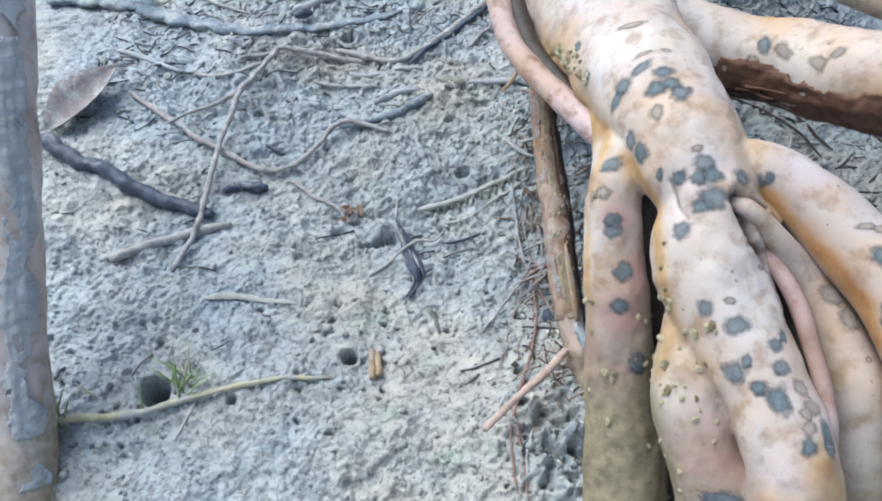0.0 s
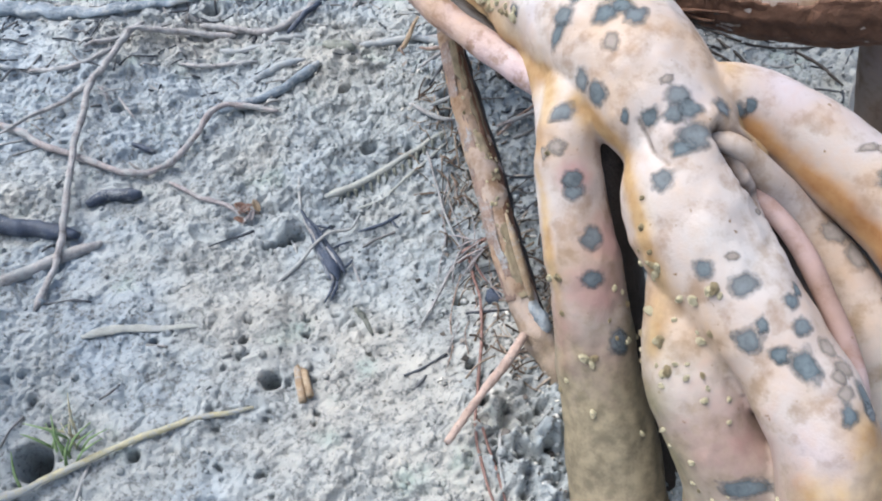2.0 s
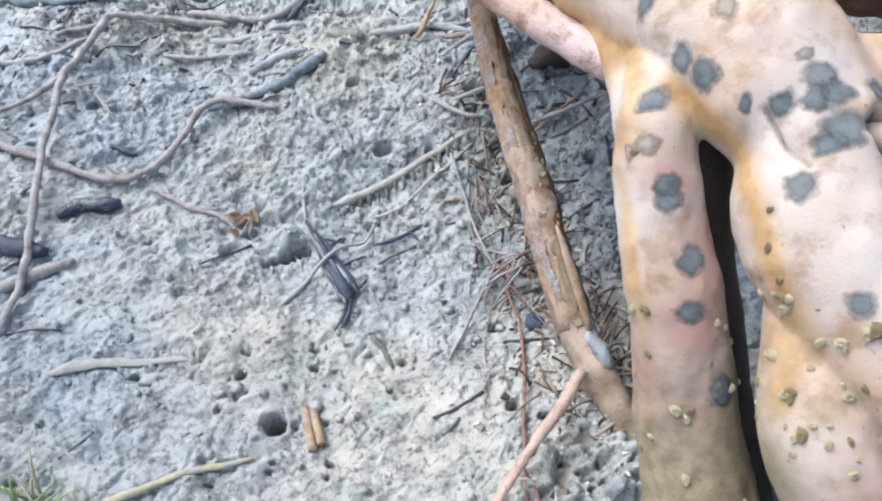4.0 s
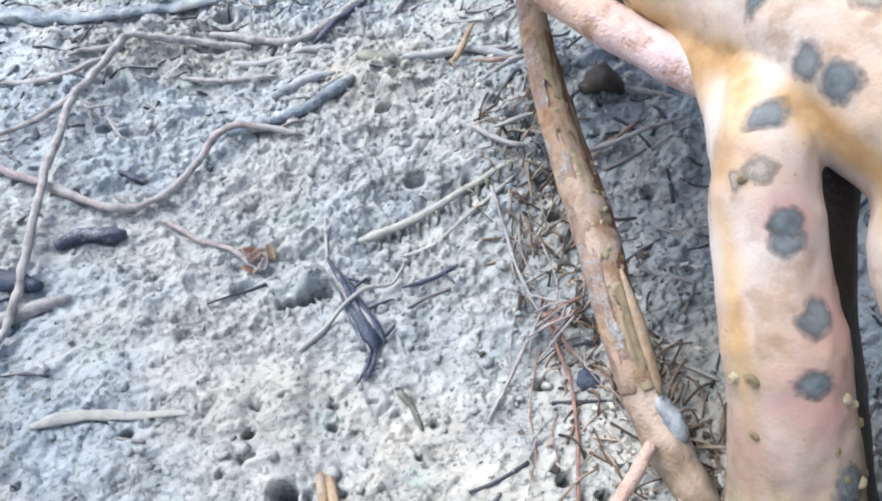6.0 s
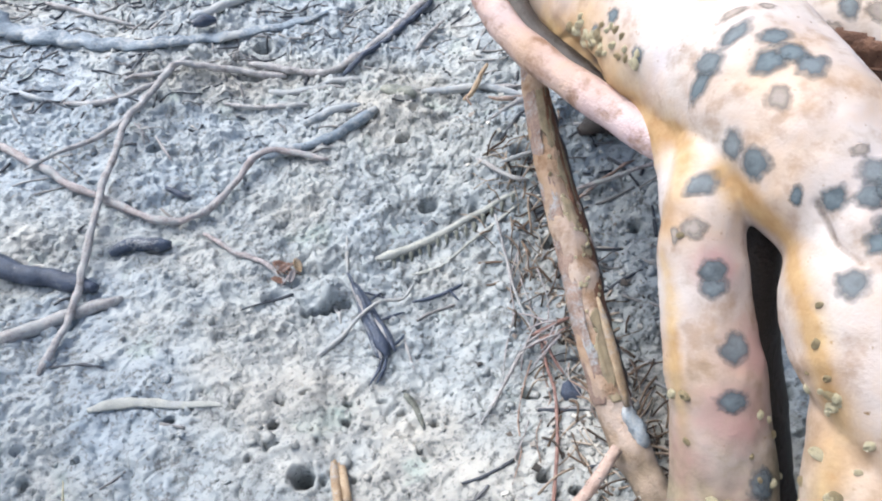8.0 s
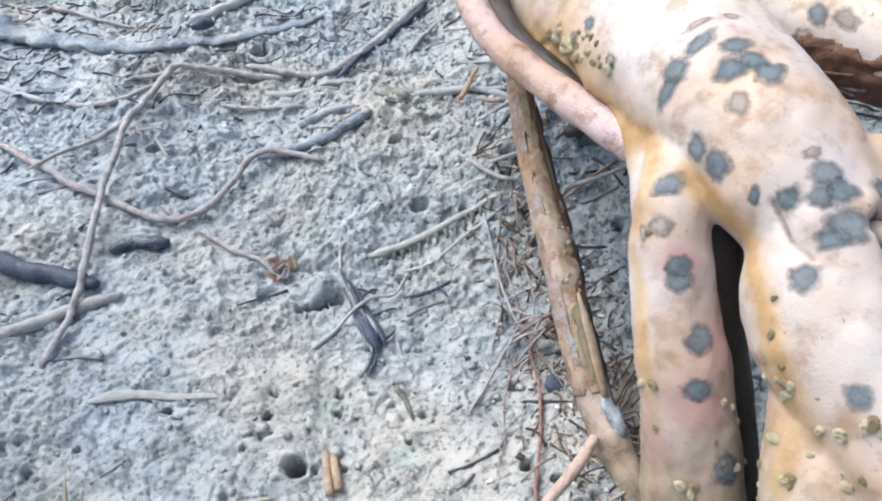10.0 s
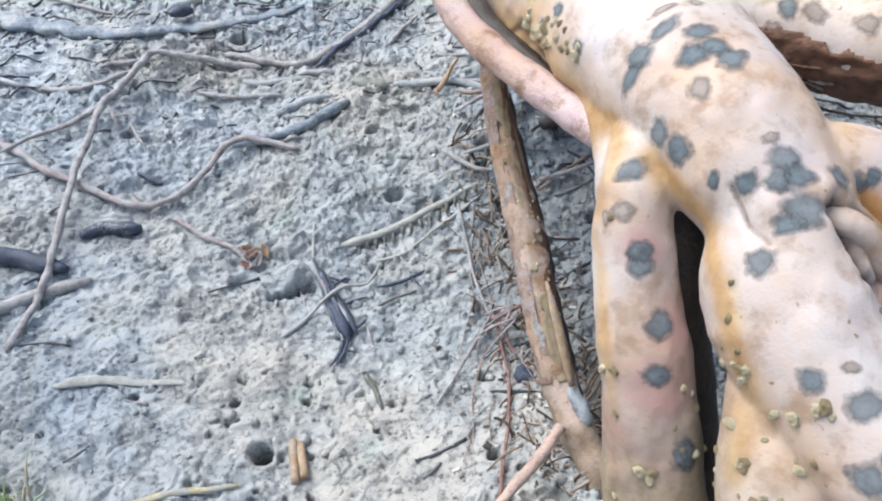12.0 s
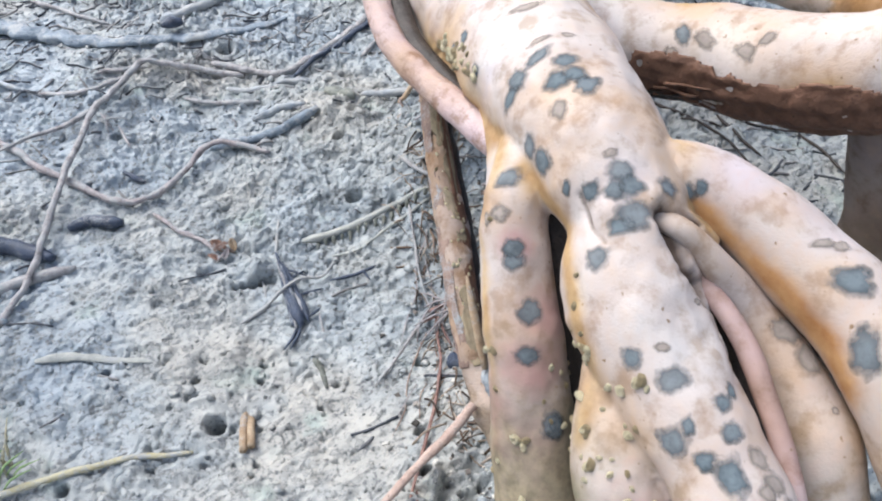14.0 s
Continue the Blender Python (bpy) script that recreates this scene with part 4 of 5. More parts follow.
# a fern-like frond pressed into the mud: a pale stalk with short leaflets along its lower side
FROND = [(-0.0246, 0.5187), (0.0048, 0.5278), (0.0358, 0.5385), (0.0613, 0.5465), (0.0859, 0.551), (0.1122, 0.5542)]
FROND_EDGE = [(0.0034, 0.4985), (0.0280, 0.5035), (0.0545, 0.5215), (0.0800, 0.5330), (0.1000, 0.5440)]
frond = thing("leaf_frond", (0.03, 0.535, -0.006), "pale silted frond with short leaflets sunk in mud", "leaf")
lying(FROND, 0.0040, 0.0020, mat=FROND_PALE, name="stalk", parent=frond, lift=0.4, rough=0.06)
frond_line = spline([(*p, 0.0, 0.0) for p in FROND], 0.0070)
frond_rng = random.Random(15)
for k in range(2, len(frond_line) - 2):
    x, y = frond_line[k][:2]
    ahead = frond_line[k + 1][:2] - frond_line[k - 1][:2]
    ahead = ahead / np.linalg.norm(ahead)
    n = (0.0085 + 0.005 * math.sin(math.pi * k / len(frond_line))) * frond_rng.uniform(0.8, 1.15)
    dx, dy = 0.92 * ahead[1] - 0.30 * ahead[0], -0.92 * ahead[0] - 0.30 * ahead[1]
    lying([(x + 0.30 * n * dx, y + 0.30 * n * dy, 0.001), (x + 0.65 * n * dx, y + 0.65 * n * dy, 0.0012), (x + n * dx, y + n * dy)], 0.0024, 0.0014, mat=LEAFLET, name="leaflet", parent=frond, sides=6, flat=0.6, lift=0.95)
lying(FROND_EDGE, 0.0016, 0.0013, mat=FROND_PALE, name="blade_edge", parent=frond, lift=0.5, sides=8)

reed = thing("reed_stub", (-0.058, 0.33, -0.015), "pair of broken straw-coloured reed stubs in mud", "reed")
for rows in ([(-0.0655, 0.360, -0.022, 0.0026), (-0.063, 0.340, -0.010, 0.0032), (-0.0600, 0.314, -0.004, 0.0034)], [(-0.0600, 0.356, -0.022, 0.0026), (-0.057, 0.338, -0.009, 0.0031), (-0.0537, 0.317, -0.003, 0.0032)]):
    part("stalk", tube(rows, sides=12, step=0.004, rough=0.06, fine=0.08), REED, reed)

stem = thing("seedling_stem", (-0.2, 0.3, -0.018), "long yellow-green fallen stem with sprouting blades", "plant")
lying([(-0.42, 0.245, 0.010), (-0.355, 0.267, 0.006), (-0.286, 0.275, 0.004), (-0.242, 0.288, 0.003), (-0.197, 0.300, 0.003), (-0.150, 0.312, 0.002), (-0.100, 0.318)], 0.0043, 0.0019, mat=STEM_YELLOW, name="stem", parent=stem, sides=10)
lying([(-0.225, 0.292), (-0.232, 0.270), (-0.238, 0.252)], 0.0016, 0.0010, mat=TWIG_PALE, name="rootlet", parent=stem)

stick = solo("stick", tube([(0.043, 0.242, 0.052, 0.0016), (0.046, 0.245, 0.053, 0.0032), (0.075, 0.273, 0.059, 0.0034), (0.095, 0.290, 0.062, 0.0038), (0.114, 0.309, 0.068, 0.0033)], sides=10, fine=0.2, rough=0.08, step=0.004), STICK_PINK, (0.043, 0.242, 0.045), "peeled pinkish stick leaning on a slender root", "stick")


lying([(0.156, 0.590, -0.004), (0.172, 0.592, 0.004), (0.188, 0.590, -0.004)], 0.0120, 0.0110, mat=BARK_AND_GAP_BLACK, name="wood_chunk", label="dark rotten lump of wood between the roots", category="wood", sides=16, flat=0.7, rough=0.25)
lying([(0.0314, 0.7215), (0.0687, 0.7214, 0.003), (0.0988, 0.7126, 0.004), (0.1325, 0.6916)], 0.0044, 0.0032, mat=WOOD_GREY, name="stick", label="silted pale grey stick by the roots", category="stick", lift=0.4)
lying([(0.0684, 0.5943), (0.0826, 0.5726, 0.003), (0.0955, 0.559, 0.003), (0.1075, 0.5561)], 0.0022, 0.0018, mat=TWIG_GREY, name="twig", label="bent grey twig by the roots")
lying([(0.0852, 0.5761, 0.003), (0.1039, 0.5769, 0.004), (0.119, 0.5804)], 0.0020, 0.0016, mat=TWIG_PALE, name="twig", label="pale twig by the roots")
lying([(0.0947, 0.6907), (0.1119, 0.6779, 0.004), (0.1304, 0.6829)], 0.0026, 0.0022, mat=ROOTLET, name="twig", label="dark brown twig by the roots")
lying([(-0.560, 0.985, -0.002), (-0.4707, 0.9875, 0.002), (-0.3999, 0.9889, 0.002), (-0.3369, 0.9974, 0.0), (-0.28, 1.015)], 0.0110, 0.0085, mat=BARK_AND_GAP_BLACK, name="log", label="dark brown waterlogged branch lying on mud", category="log", sides=16, lift=0.6)


# ---- what grows on the bark ----
SKINS = {}


def skin_of(ob):
    """The part's surface, for setting growth on it, with the way from the bank's frame into the part's own."""
    if ob.name not in SKINS:
        home = ob.matrix_basis.translation + ob.parent.matrix_basis.translation
        bm = bmesh.new()
        bm.from_mesh(ob.data)
        SKINS[ob.name] = (BVHTree.FromBMesh(bm), Matrix.Translation(-home) @ BANK)
        bm.free()
    return SKINS[ob.name]


def lichen(host, place, wide, high, tilt=0, mat=None):
    """A crusty lobed lichen patch that follows the bark."""
    tree, into = skin_of(host)
    at_bark, n, _, _ = tree.find_nearest(into @ Vector(place))
    u = into.to_3x3() @ Vector((1, 0, 0))
    u = (u - n * u.dot(n)).normalized()
    v = n.cross(u)
    c, s = math.cos(radians(tilt)), -math.sin(radians(tilt))
    u, v = u * c + v * s, v * c - u * s
    bm = bmesh.new()
    rings, sides, seed = 7, 40, Vector(place) * 310
    last = [bm.verts.new(at_bark + n * 0.0004)]
    for j in range(1, rings + 1):
        ring = []
        for k in range(sides):
            a = 2 * math.pi * k / sides
            lobe = 1.05 + 0.34 * noise.noise(Vector((math.cos(a) * 1.3, math.sin(a) * 1.3, 0)) + seed) + 0.13 * noise.noise(Vector((math.cos(a) * 4, math.sin(a) * 4, 3)) + seed)
            r = 1.16 * j / rings * lobe
            p, m, _, _ = tree.find_nearest(at_bark + u * (wide * r * math.cos(a)) + v * (high * r * math.sin(a)))
            lift = (0.00035 + 0.0002 * noise.noise(p * 500)) if j < rings else 0.00012
            ring.append(bm.verts.new(p + m * lift))
        for k in range(sides):
            if j == 1:
                bm.faces.new((last[0], ring[k - 1], ring[k]))
            else:
                bm.faces.new((last[k - 1], ring[k - 1], ring[k], last[k]))
        last = ring
    rims = [0.0] + [j / rings for j in range(1, rings + 1) for _ in range(sides)]
    me_ob = mesh_object("lichen_patch", bm, mat or LICHEN)
    me_ob.data.attributes.new("rim", "FLOAT", "POINT").data.foreach_set("value", rims)
    me_ob.parent = host
    return tagged(me_ob, "blue-grey crusty lichen" if mat is None else "brownish grey crusty lichen")


def shell_mesh(seed, mat):
    """A small ridged, blunt cone."""
    bm = bmesh.new()
    sides, rows_ = 10, ((1.0, -0.12), (0.84, 0.34), (0.58, 0.76), (0.44, 0.80), (0.22, 0.50))
    last = None
    for j, (r, z) in enumerate(rows_):
        ring = [bm.verts.new((r * (1 + 0.16 * math.sin(k * 4.1 + seed)) * math.cos(2 * math.pi * k / sides), 0.72 * r * math.sin(2 * math.pi * k / sides), z)) for k in range(sides)]
        if last:
            for k in range(sides):
                bm.faces.new((last[k - 1], last[k], ring[k], ring[k - 1]))
        last = ring
    bm.faces.new(last)
    for v in bm.verts:
        v.co.x = 1.12 * v.co.x + 0.28 * max(v.co.z, 0)
    me = bpy.data.meshes.new("barnacle")
    bm.to_mesh(me)
    bm.free()
    me.polygons.foreach_set("use_smooth", [True] * len(me.polygons))
    me.materials.append(mat)
    return me


SHELLS = [shell_mesh(1.0, SHELL), shell_mesh(2.3, SHELL_DULL), shell_mesh(4.1, SHELL)]


def barnacle(place, size, host=None):
    host = host or trunk
    tree, into = skin_of(host)
    p, n, _, _ = tree.find_nearest(into @ Vector(place))
    ob = new("barnacle", SHELLS[int(place[0] * 1000) % 3])
    turn = n.to_track_quat("Z", "Y").to_matrix().to_4x4() @ Matrix.Rotation(place[1] * 900, 4, "Z")
    ob.parent = host
    ob.matrix_basis = Matrix.Translation(p) @ turn @ Matrix.Diagonal((1.05 * size, 1.15 * size, 0.95 * size, 1))
    return ob


lichen(trunk, (0.153, 0.394, 0.299), 0.0074, 0.0049, 0)
lichen(trunk, (0.147, 0.382, 0.296), 0.0080, 0.0067, 0)
lichen(trunk, (0.161, 0.374, 0.300), 0.0073, 0.0069, 0)
lichen(trunk, (0.156, 0.383, 0.299), 0.0070, 0.0058, 0)
lichen(trunk, (0.141, 0.403, 0.294), 0.0090, 0.0043, -20)
lichen(trunk, (0.130, 0.397, 0.284), 0.0066, 0.0076, -50)
lichen(trunk, (0.126, 0.391, 0.275), 0.0096, 0.0043, -55)
lichen(trunk, (0.143, 0.415, 0.296), 0.0071, 0.0027, -10, LICHEN_WARM)
lichen(trunk, (0.159, 0.416, 0.300), 0.0041, 0.0024, 10, LICHEN_WARM)
lichen(trunk, (0.141, 0.453, 0.293), 0.0110, 0.0040, 0, LICHEN_WARM)
lichen(trunk, (0.145, 0.364, 0.292), 0.0053, 0.0065, 0, LICHEN_WARM)
lichen(trunk, (0.132, 0.361, 0.267), 0.0061, 0.0070, 0)
lichen(trunk, (0.136, 0.348, 0.269), 0.0078, 0.0078, 30)
lichen(trunk, (0.121, 0.354, 0.254), 0.0090, 0.0055, 0)
lichen(trunk, (0.155, 0.319, 0.276), 0.0065, 0.0050, -30)
lichen(trunk, (0.170, 0.323, 0.288), 0.0068, 0.0059, 0)
lichen(trunk, (0.174, 0.316, 0.284), 0.0065, 0.0062, 0)
lichen(trunk, (0.166, 0.316, 0.282), 0.0056, 0.0053, 0)
lichen(trunk, (0.166, 0.332, 0.291), 0.0039, 0.0027, 0, LICHEN_WARM)
lichen(trunk, (0.193, 0.316, 0.281), 0.0063, 0.0057, 0)
lichen(root_s, (0.210, 0.328, 0.270), 0.0054, 0.0057, 0)
lichen(root_s, (0.216, 0.325, 0.273), 0.0032, 0.0048, 0)
lichen(trunk, (0.175, 0.303, 0.276), 0.0082, 0.0073, 0)
lichen(trunk, (0.168, 0.300, 0.272), 0.0073, 0.0052, -20)
lichen(trunk, (0.159, 0.291, 0.259), 0.0067, 0.0064, 0)
lichen(trunk, (0.146, 0.327, 0.270), 0.0027, 0.0042, 0)
lichen(trunk, (0.117, 0.339, 0.241), 0.0058, 0.0045, 0, LICHEN_WARM)
lichen(trunk, (0.124, 0.322, 0.230), 0.0073, 0.0057, 0)
lichen(trunk, (0.124, 0.317, 0.224), 0.0064, 0.0054, 0)
lichen(trunk, (0.133, 0.296, 0.207), 0.0074, 0.0068, 0)
lichen(trunk, (0.131, 0.278, 0.190), 0.0085, 0.0056, 0)
lichen(trunk, (0.147, 0.251, 0.158), 0.0058, 0.0075, 0)
lichen(trunk, (0.168, 0.245, 0.243), 0.0060, 0.0054, 10)
lichen(trunk, (0.183, 0.232, 0.244), 0.0071, 0.0065, 0)
lichen(trunk, (0.204, 0.220, 0.243), 0.0052, 0.0043, 0)
lichen(trunk, (0.211, 0.226, 0.243), 0.0032, 0.0035, 0)
lichen(trunk, (0.182, 0.209, 0.228), 0.0078, 0.0069, 0)
lichen(trunk, (0.188, 0.213, 0.236), 0.0031, 0.0046, 0)
lichen(trunk, (0.206, 0.208, 0.239), 0.0052, 0.0052, 0)
lichen(trunk, (0.192, 0.198, 0.231), 0.0051, 0.0048, 0)
lichen(trunk, (0.202, 0.190, 0.232), 0.0060, 0.0103, 0)
lichen(trunk, (0.216, 0.197, 0.234), 0.0052, 0.0052, 0, LICHEN_WARM)
lichen(trunk, (0.221, 0.187, 0.230), 0.0059, 0.0050, 30, LICHEN_WARM)
lichen(trunk, (0.180, 0.245, 0.251), 0.0037, 0.0025, 0, LICHEN_WARM)
lichen(trunk, (0.204, 0.266, 0.258), 0.0027, 0.0018, 0, LICHEN_WARM)
lichen(trunk, (0.227, 0.174, 0.224), 0.0047, 0.0090, -15)
lichen(trunk, (0.216, 0.175, 0.228), 0.0050, 0.0046, 0, LICHEN_WARM)
lichen(trunk, (0.215, 0.166, 0.224), 0.0042, 0.0060, 20)
lichen(trunk, (0.228, 0.167, 0.221), 0.0043, 0.0062, -30)
lichen(trunk, (0.187, 0.160, 0.157), 0.0137, 0.0059, 0)
lichen(trunk, (0.216, 0.183, 0.231), 0.0042, 0.0035, 0, LICHEN_WARM)
lichen(root_s, (0.261, 0.284, 0.272), 0.0057, 0.0025, 0, LICHEN_WARM)
lichen(root_s, (0.269, 0.281, 0.273), 0.0048, 0.0029, 0, LICHEN_WARM)
lichen(root_s, (0.271, 0.265, 0.268), 0.0098, 0.0082, 20)
lichen(root_s, (0.275, 0.237, 0.253), 0.0070, 0.0126, 0)
lichen(root_t, (0.261, 0.250, 0.222), 0.0073, 0.0083, 0, LICHEN_WARM)
lichen(root_t, (0.276, 0.251, 0.224), 0.0068, 0.0051, 0, LICHEN_WARM)
lichen(root_t, (0.270, 0.225, 0.216), 0.0023, 0.0023, 0, LICHEN_WARM)
lichen(root_t, (0.254, 0.262, 0.232), 0.0094, 0.0074, 0, LICHEN_WARM)
lichen(root_h, (0.265, 0.496, 0.243), 0.0054, 0.0089, 0)
lichen(root_h, (0.276, 0.484, 0.247), 0.0053, 0.0079, -40, LICHEN_WARM)
lichen(root_h, (0.292, 0.459, 0.256), 0.0056, 0.0086, -35, LICHEN_WARM)
lichen(root_h, (0.301, 0.456, 0.268), 0.0068, 0.0043, 0, LICHEN_WARM)
lichen(root_h, (0.259, 0.493, 0.230), 0.0058, 0.0049, 0, LICHEN_WARM)
lichen(trunk, (0.108, 0.464, 0.265), 0.0042, 0.0050, 0)
lichen(trunk, (0.102, 0.470, 0.251), 0.0039, 0.0043, 0)
lichen(trunk, (0.113, 0.432, 0.264), 0.0040, 0.0047, 0)
lichen(trunk, (0.145, 0.251, 0.159), 0.0068, 0.0080, 0)
lichen(trunk, (0.116, 0.338, 0.240), 0.0055, 0.0044, 0, LICHEN_WARM)
lichen(trunk, (0.111, 0.341, 0.233), 0.0022, 0.0041, 0, LICHEN_WARM)

barnacle((0.154, 0.262, 0.225), 0.0026)
barnacle((0.172, 0.236, 0.238), 0.0030)
barnacle((0.165, 0.238, 0.226), 0.0024)
barnacle((0.153, 0.231, 0.195), 0.0028)
barnacle((0.154, 0.215, 0.191), 0.0032)
barnacle((0.171, 0.223, 0.206), 0.0025)
barnacle((0.125, 0.247, 0.149), 0.0035)
barnacle((0.129, 0.222, 0.122), 0.0028)
barnacle((0.115, 0.244, 0.115), 0.0020)
barnacle((0.117, 0.244, 0.128), 0.0018)
barnacle((0.159, 0.208, 0.112), 0.0023)
barnacle((0.150, 0.193, 0.159), 0.0020)
barnacle((0.169, 0.208, 0.195), 0.0018)
barnacle((0.155, 0.260, 0.226), 0.0026)
barnacle((0.162, 0.242, 0.220), 0.0026)
barnacle((0.170, 0.236, 0.235), 0.0028)
barnacle((0.154, 0.229, 0.196), 0.0024)
barnacle((0.170, 0.223, 0.205), 0.0022)
barnacle((0.152, 0.215, 0.188), 0.0024)
barnacle((0.174, 0.232, 0.236), 0.0019)
barnacle((0.129, 0.243, 0.148), 0.0027)
barnacle((0.112, 0.286, 0.183), 0.0029)
barnacle((0.115, 0.272, 0.165), 0.0020)
barnacle((0.155, 0.259, 0.220), 0.0030)
barnacle((0.165, 0.237, 0.225), 0.0029)
barnacle((0.172, 0.235, 0.237), 0.0028)
barnacle((0.155, 0.248, 0.198), 0.0033)
barnacle((0.154, 0.231, 0.197), 0.0028)
barnacle((0.110, 0.291, 0.176), 0.0029)
barnacle((0.112, 0.339, 0.235), 0.0019)
barnacle((0.130, 0.245, 0.151), 0.0027)
barnacle((0.152, 0.252, 0.155), 0.0025)
barnacle((0.096, 0.489, 0.237), 0.0023)
barnacle((0.101, 0.474, 0.245), 0.0022)
barnacle((0.103, 0.462, 0.251), 0.0023)
barnacle((0.106, 0.451, 0.256), 0.0021)
barnacle((0.110, 0.441, 0.260), 0.0021)
barnacle((0.113, 0.432, 0.264), 0.0022)
barnacle((0.100, 0.478, 0.236), 0.0019)
barnacle((0.105, 0.461, 0.258), 0.0020)
barnacle((0.109, 0.448, 0.263), 0.0019)
rng = random.Random(8)
for k in range(26):   # a crowd of them on the trunk's flank
    s_ = rng.random()
    barnacle((0.095 + 0.020 * s_ + rng.uniform(-0.004, 0.006), 0.492 - 0.064 * s_, 0.238 + 0.026 * s_ + rng.uniform(-0.006, 0.010)), rng.uniform(0.0018, 0.0032))
for k in range(48):   # smaller ones strewn over the lower roots
    y = rng.uniform(0.13, 0.30)
    barnacle((rng.uniform(0.135, 0.185), y, 0.34 * y + rng.uniform(0.06, 0.14)), rng.uniform(0.0010, 0.0022))
for k in range(34):
    s_ = rng.random()
    barnacle((0.100 + 0.02 * s_ + rng.uniform(-0.008, 0.01), 0.49 - 0.15 * s_, 0.15 - 0.07 * s_), rng.uniform(0.0010, 0.0019), root_small)

# a split, pale sliver of wood on the slender root, and the stub where it broke
part("peeled_sliver", tube([(0.1135, 0.392, 0.110, 0.0010), (0.116, 0.372, 0.1035, 0.0030), (0.1195, 0.350, 0.0920, 0.0034), (0.123, 0.330, 0.080, 0.0022)], sides=10, flat=0.7, fine=0.06), REED, root_small, "pale straw-coloured split wood")
part("stub", tube([(0.123, 0.334, 0.074, 0.0028), (0.126, 0.326, 0.073, 0.0046), (0.130, 0.314, 0.069, 0.0044), (0.132, 0.309, 0.066, 0.0020)], sides=12, fine=0.3, rough=0.2, grain=120.0, step=0.002), WOOD_GREY, root_small, "grey-green broken stub")


# ---- litter by the roots ----
lying([(0.372, 0.585), (0.386, 0.552), (0.397, 0.530)], 0.0017, 0.0012, mat=BARK_AND_GAP_BLACK, name="twig", label="thin black twig on mud")
lying([(0.445, 0.560), (0.456, 0.538), (0.466, 0.505)], 0.0017, 0.0013, mat=BARK_AND_GAP_BLACK, name="twig", label="thin black twig on mud")
lying([(0.345, 0.610), (0.380, 0.590), (0.402, 0.571), (0.470, 0.560)], 0.0014, 0.0010, mat=BARK_AND_GAP_BLACK, name="twig", label="thin black twig on mud")
lying([(0.300, 0.620), (0.340, 0.588), (0.372, 0.570)], 0.0017, 0.0012, mat=BARK_AND_GAP_BLACK, name="twig", label="thin black twig on mud")
lying([(0.425, 0.630), (0.45, 0.600), (0.50, 0.585)], 0.0019, 0.0012, mat=BARK_AND_GAP_BLACK, name="twig", label="thin black twig on mud")
lying([(0.395, 0.590), (0.405, 0.577, 0.004), (0.420, 0.571, 0.003), (0.432, 0.575)], 0.0013, 0.0009, mat=BARK_AND_GAP_BLACK, name="twig", label="thin black forked twig on mud")
lying([(0.335, 0.580), (0.352, 0.566, 0.004), (0.372, 0.545, 0.003), (0.384, 0.520)], 0.0015, 0.0010, mat=BARK_AND_GAP_BLACK, name="twig", label="thin black bent twig on mud")
lying([(0.146, 0.543), (0.172, 0.545, 0.004), (0.195, 0.549, 0.006), (0.222, 0.552, 0.002)], 0.0020, 0.0018, mat=TWIG_RED, name="twig", label="reddish twig between the roots")
lying([(0.145, 0.535), (0.17, 0.548, 0.004), (0.20, 0.566)], 0.0018, 0.0014, mat=ROOTLET, name="twig", label="thin brown twig between the roots")
lying([(0.152, 0.60), (0.19, 0.59, 0.003), (0.23, 0.575)], 0.0026, 0.0020, mat=TWIG_GREY, name="twig", label="thin brown twig between the roots")
lying([(0.072, 0.706), (0.078, 0.702, 0.006), (0.088, 0.716, 0.012), (0.100, 0.735, 0.016)], 0.0022, 0.0030, mat=REED, name="twig", label="hooked orange-brown twig by the roots")
lying([(0.078, 0.690), (0.074, 0.698, 0.006), (0.080, 0.708, 0.004)], 0.0016, 0.0012, mat=ROOTLET, name="twig", label="curled brown twig by the roots")
lying([(0.086, 0.634), (0.110, 0.650, 0.002), (0.135, 0.660)], 0.0020, 0.0026, mat=TWIG_GREY, name="twig", label="thin brown twig by the roots")
lying([(-0.010, 0.732), (0.010, 0.722), (0.026, 0.716)], 0.0085, 0.0100, mat=STUMP, name="wood_chunk", label="squat grey-green chunk of wood in mud", category="wood", sides=12, flat=0.7, lift=-0.1)
lying([(-0.09, 0.700), (-0.06, 0.714), (-0.03, 0.716)], 0.0050, 0.0040, mat=WOOD_GREY, name="stick", label="silted grey stick in mud", category="stick", lift=0.2)
lying([(-0.130, 0.776), (-0.100, 0.770), (-0.060, 0.774), (-0.03, 0.772)], 0.0040, 0.0030, mat=WOOD_GREY, name="stick", label="silted grey stick in mud", category="stick", lift=0.2)
lying([(0.030, 0.805), (0.055, 0.838, 0.002), (0.070, 0.860)], 0.0024, 0.0020, mat=TWIG_GREY, name="twig", label="thin grey twig on mud")
lying([(-0.20, 0.93), (-0.195, 0.905), (-0.192, 0.88)], 0.0018, 0.0014, mat=TWIG_GREY, name="twig", label="thin grey twig by the driftwood")
lying([(-0.40, 0.955), (-0.34, 0.92), (-0.29, 0.90)], 0.0030, 0.0024, mat=TWIG_GREY, name="twig", label="thin grey twig by the driftwood")
lying([(-0.45, 0.80), (-0.40, 0.785), (-0.355, 0.76)], 0.0046, 0.0030, mat=WOOD_GREY, name="stick", label="silted grey stick in mud", category="stick", lift=0.2)
lying([(-0.235, 0.700), (-0.226, 0.684), (-0.216, 0.668)], 0.0016, 0.0010, mat=TWIG_RED, name="twig", label="fine reddish twig under the branch")
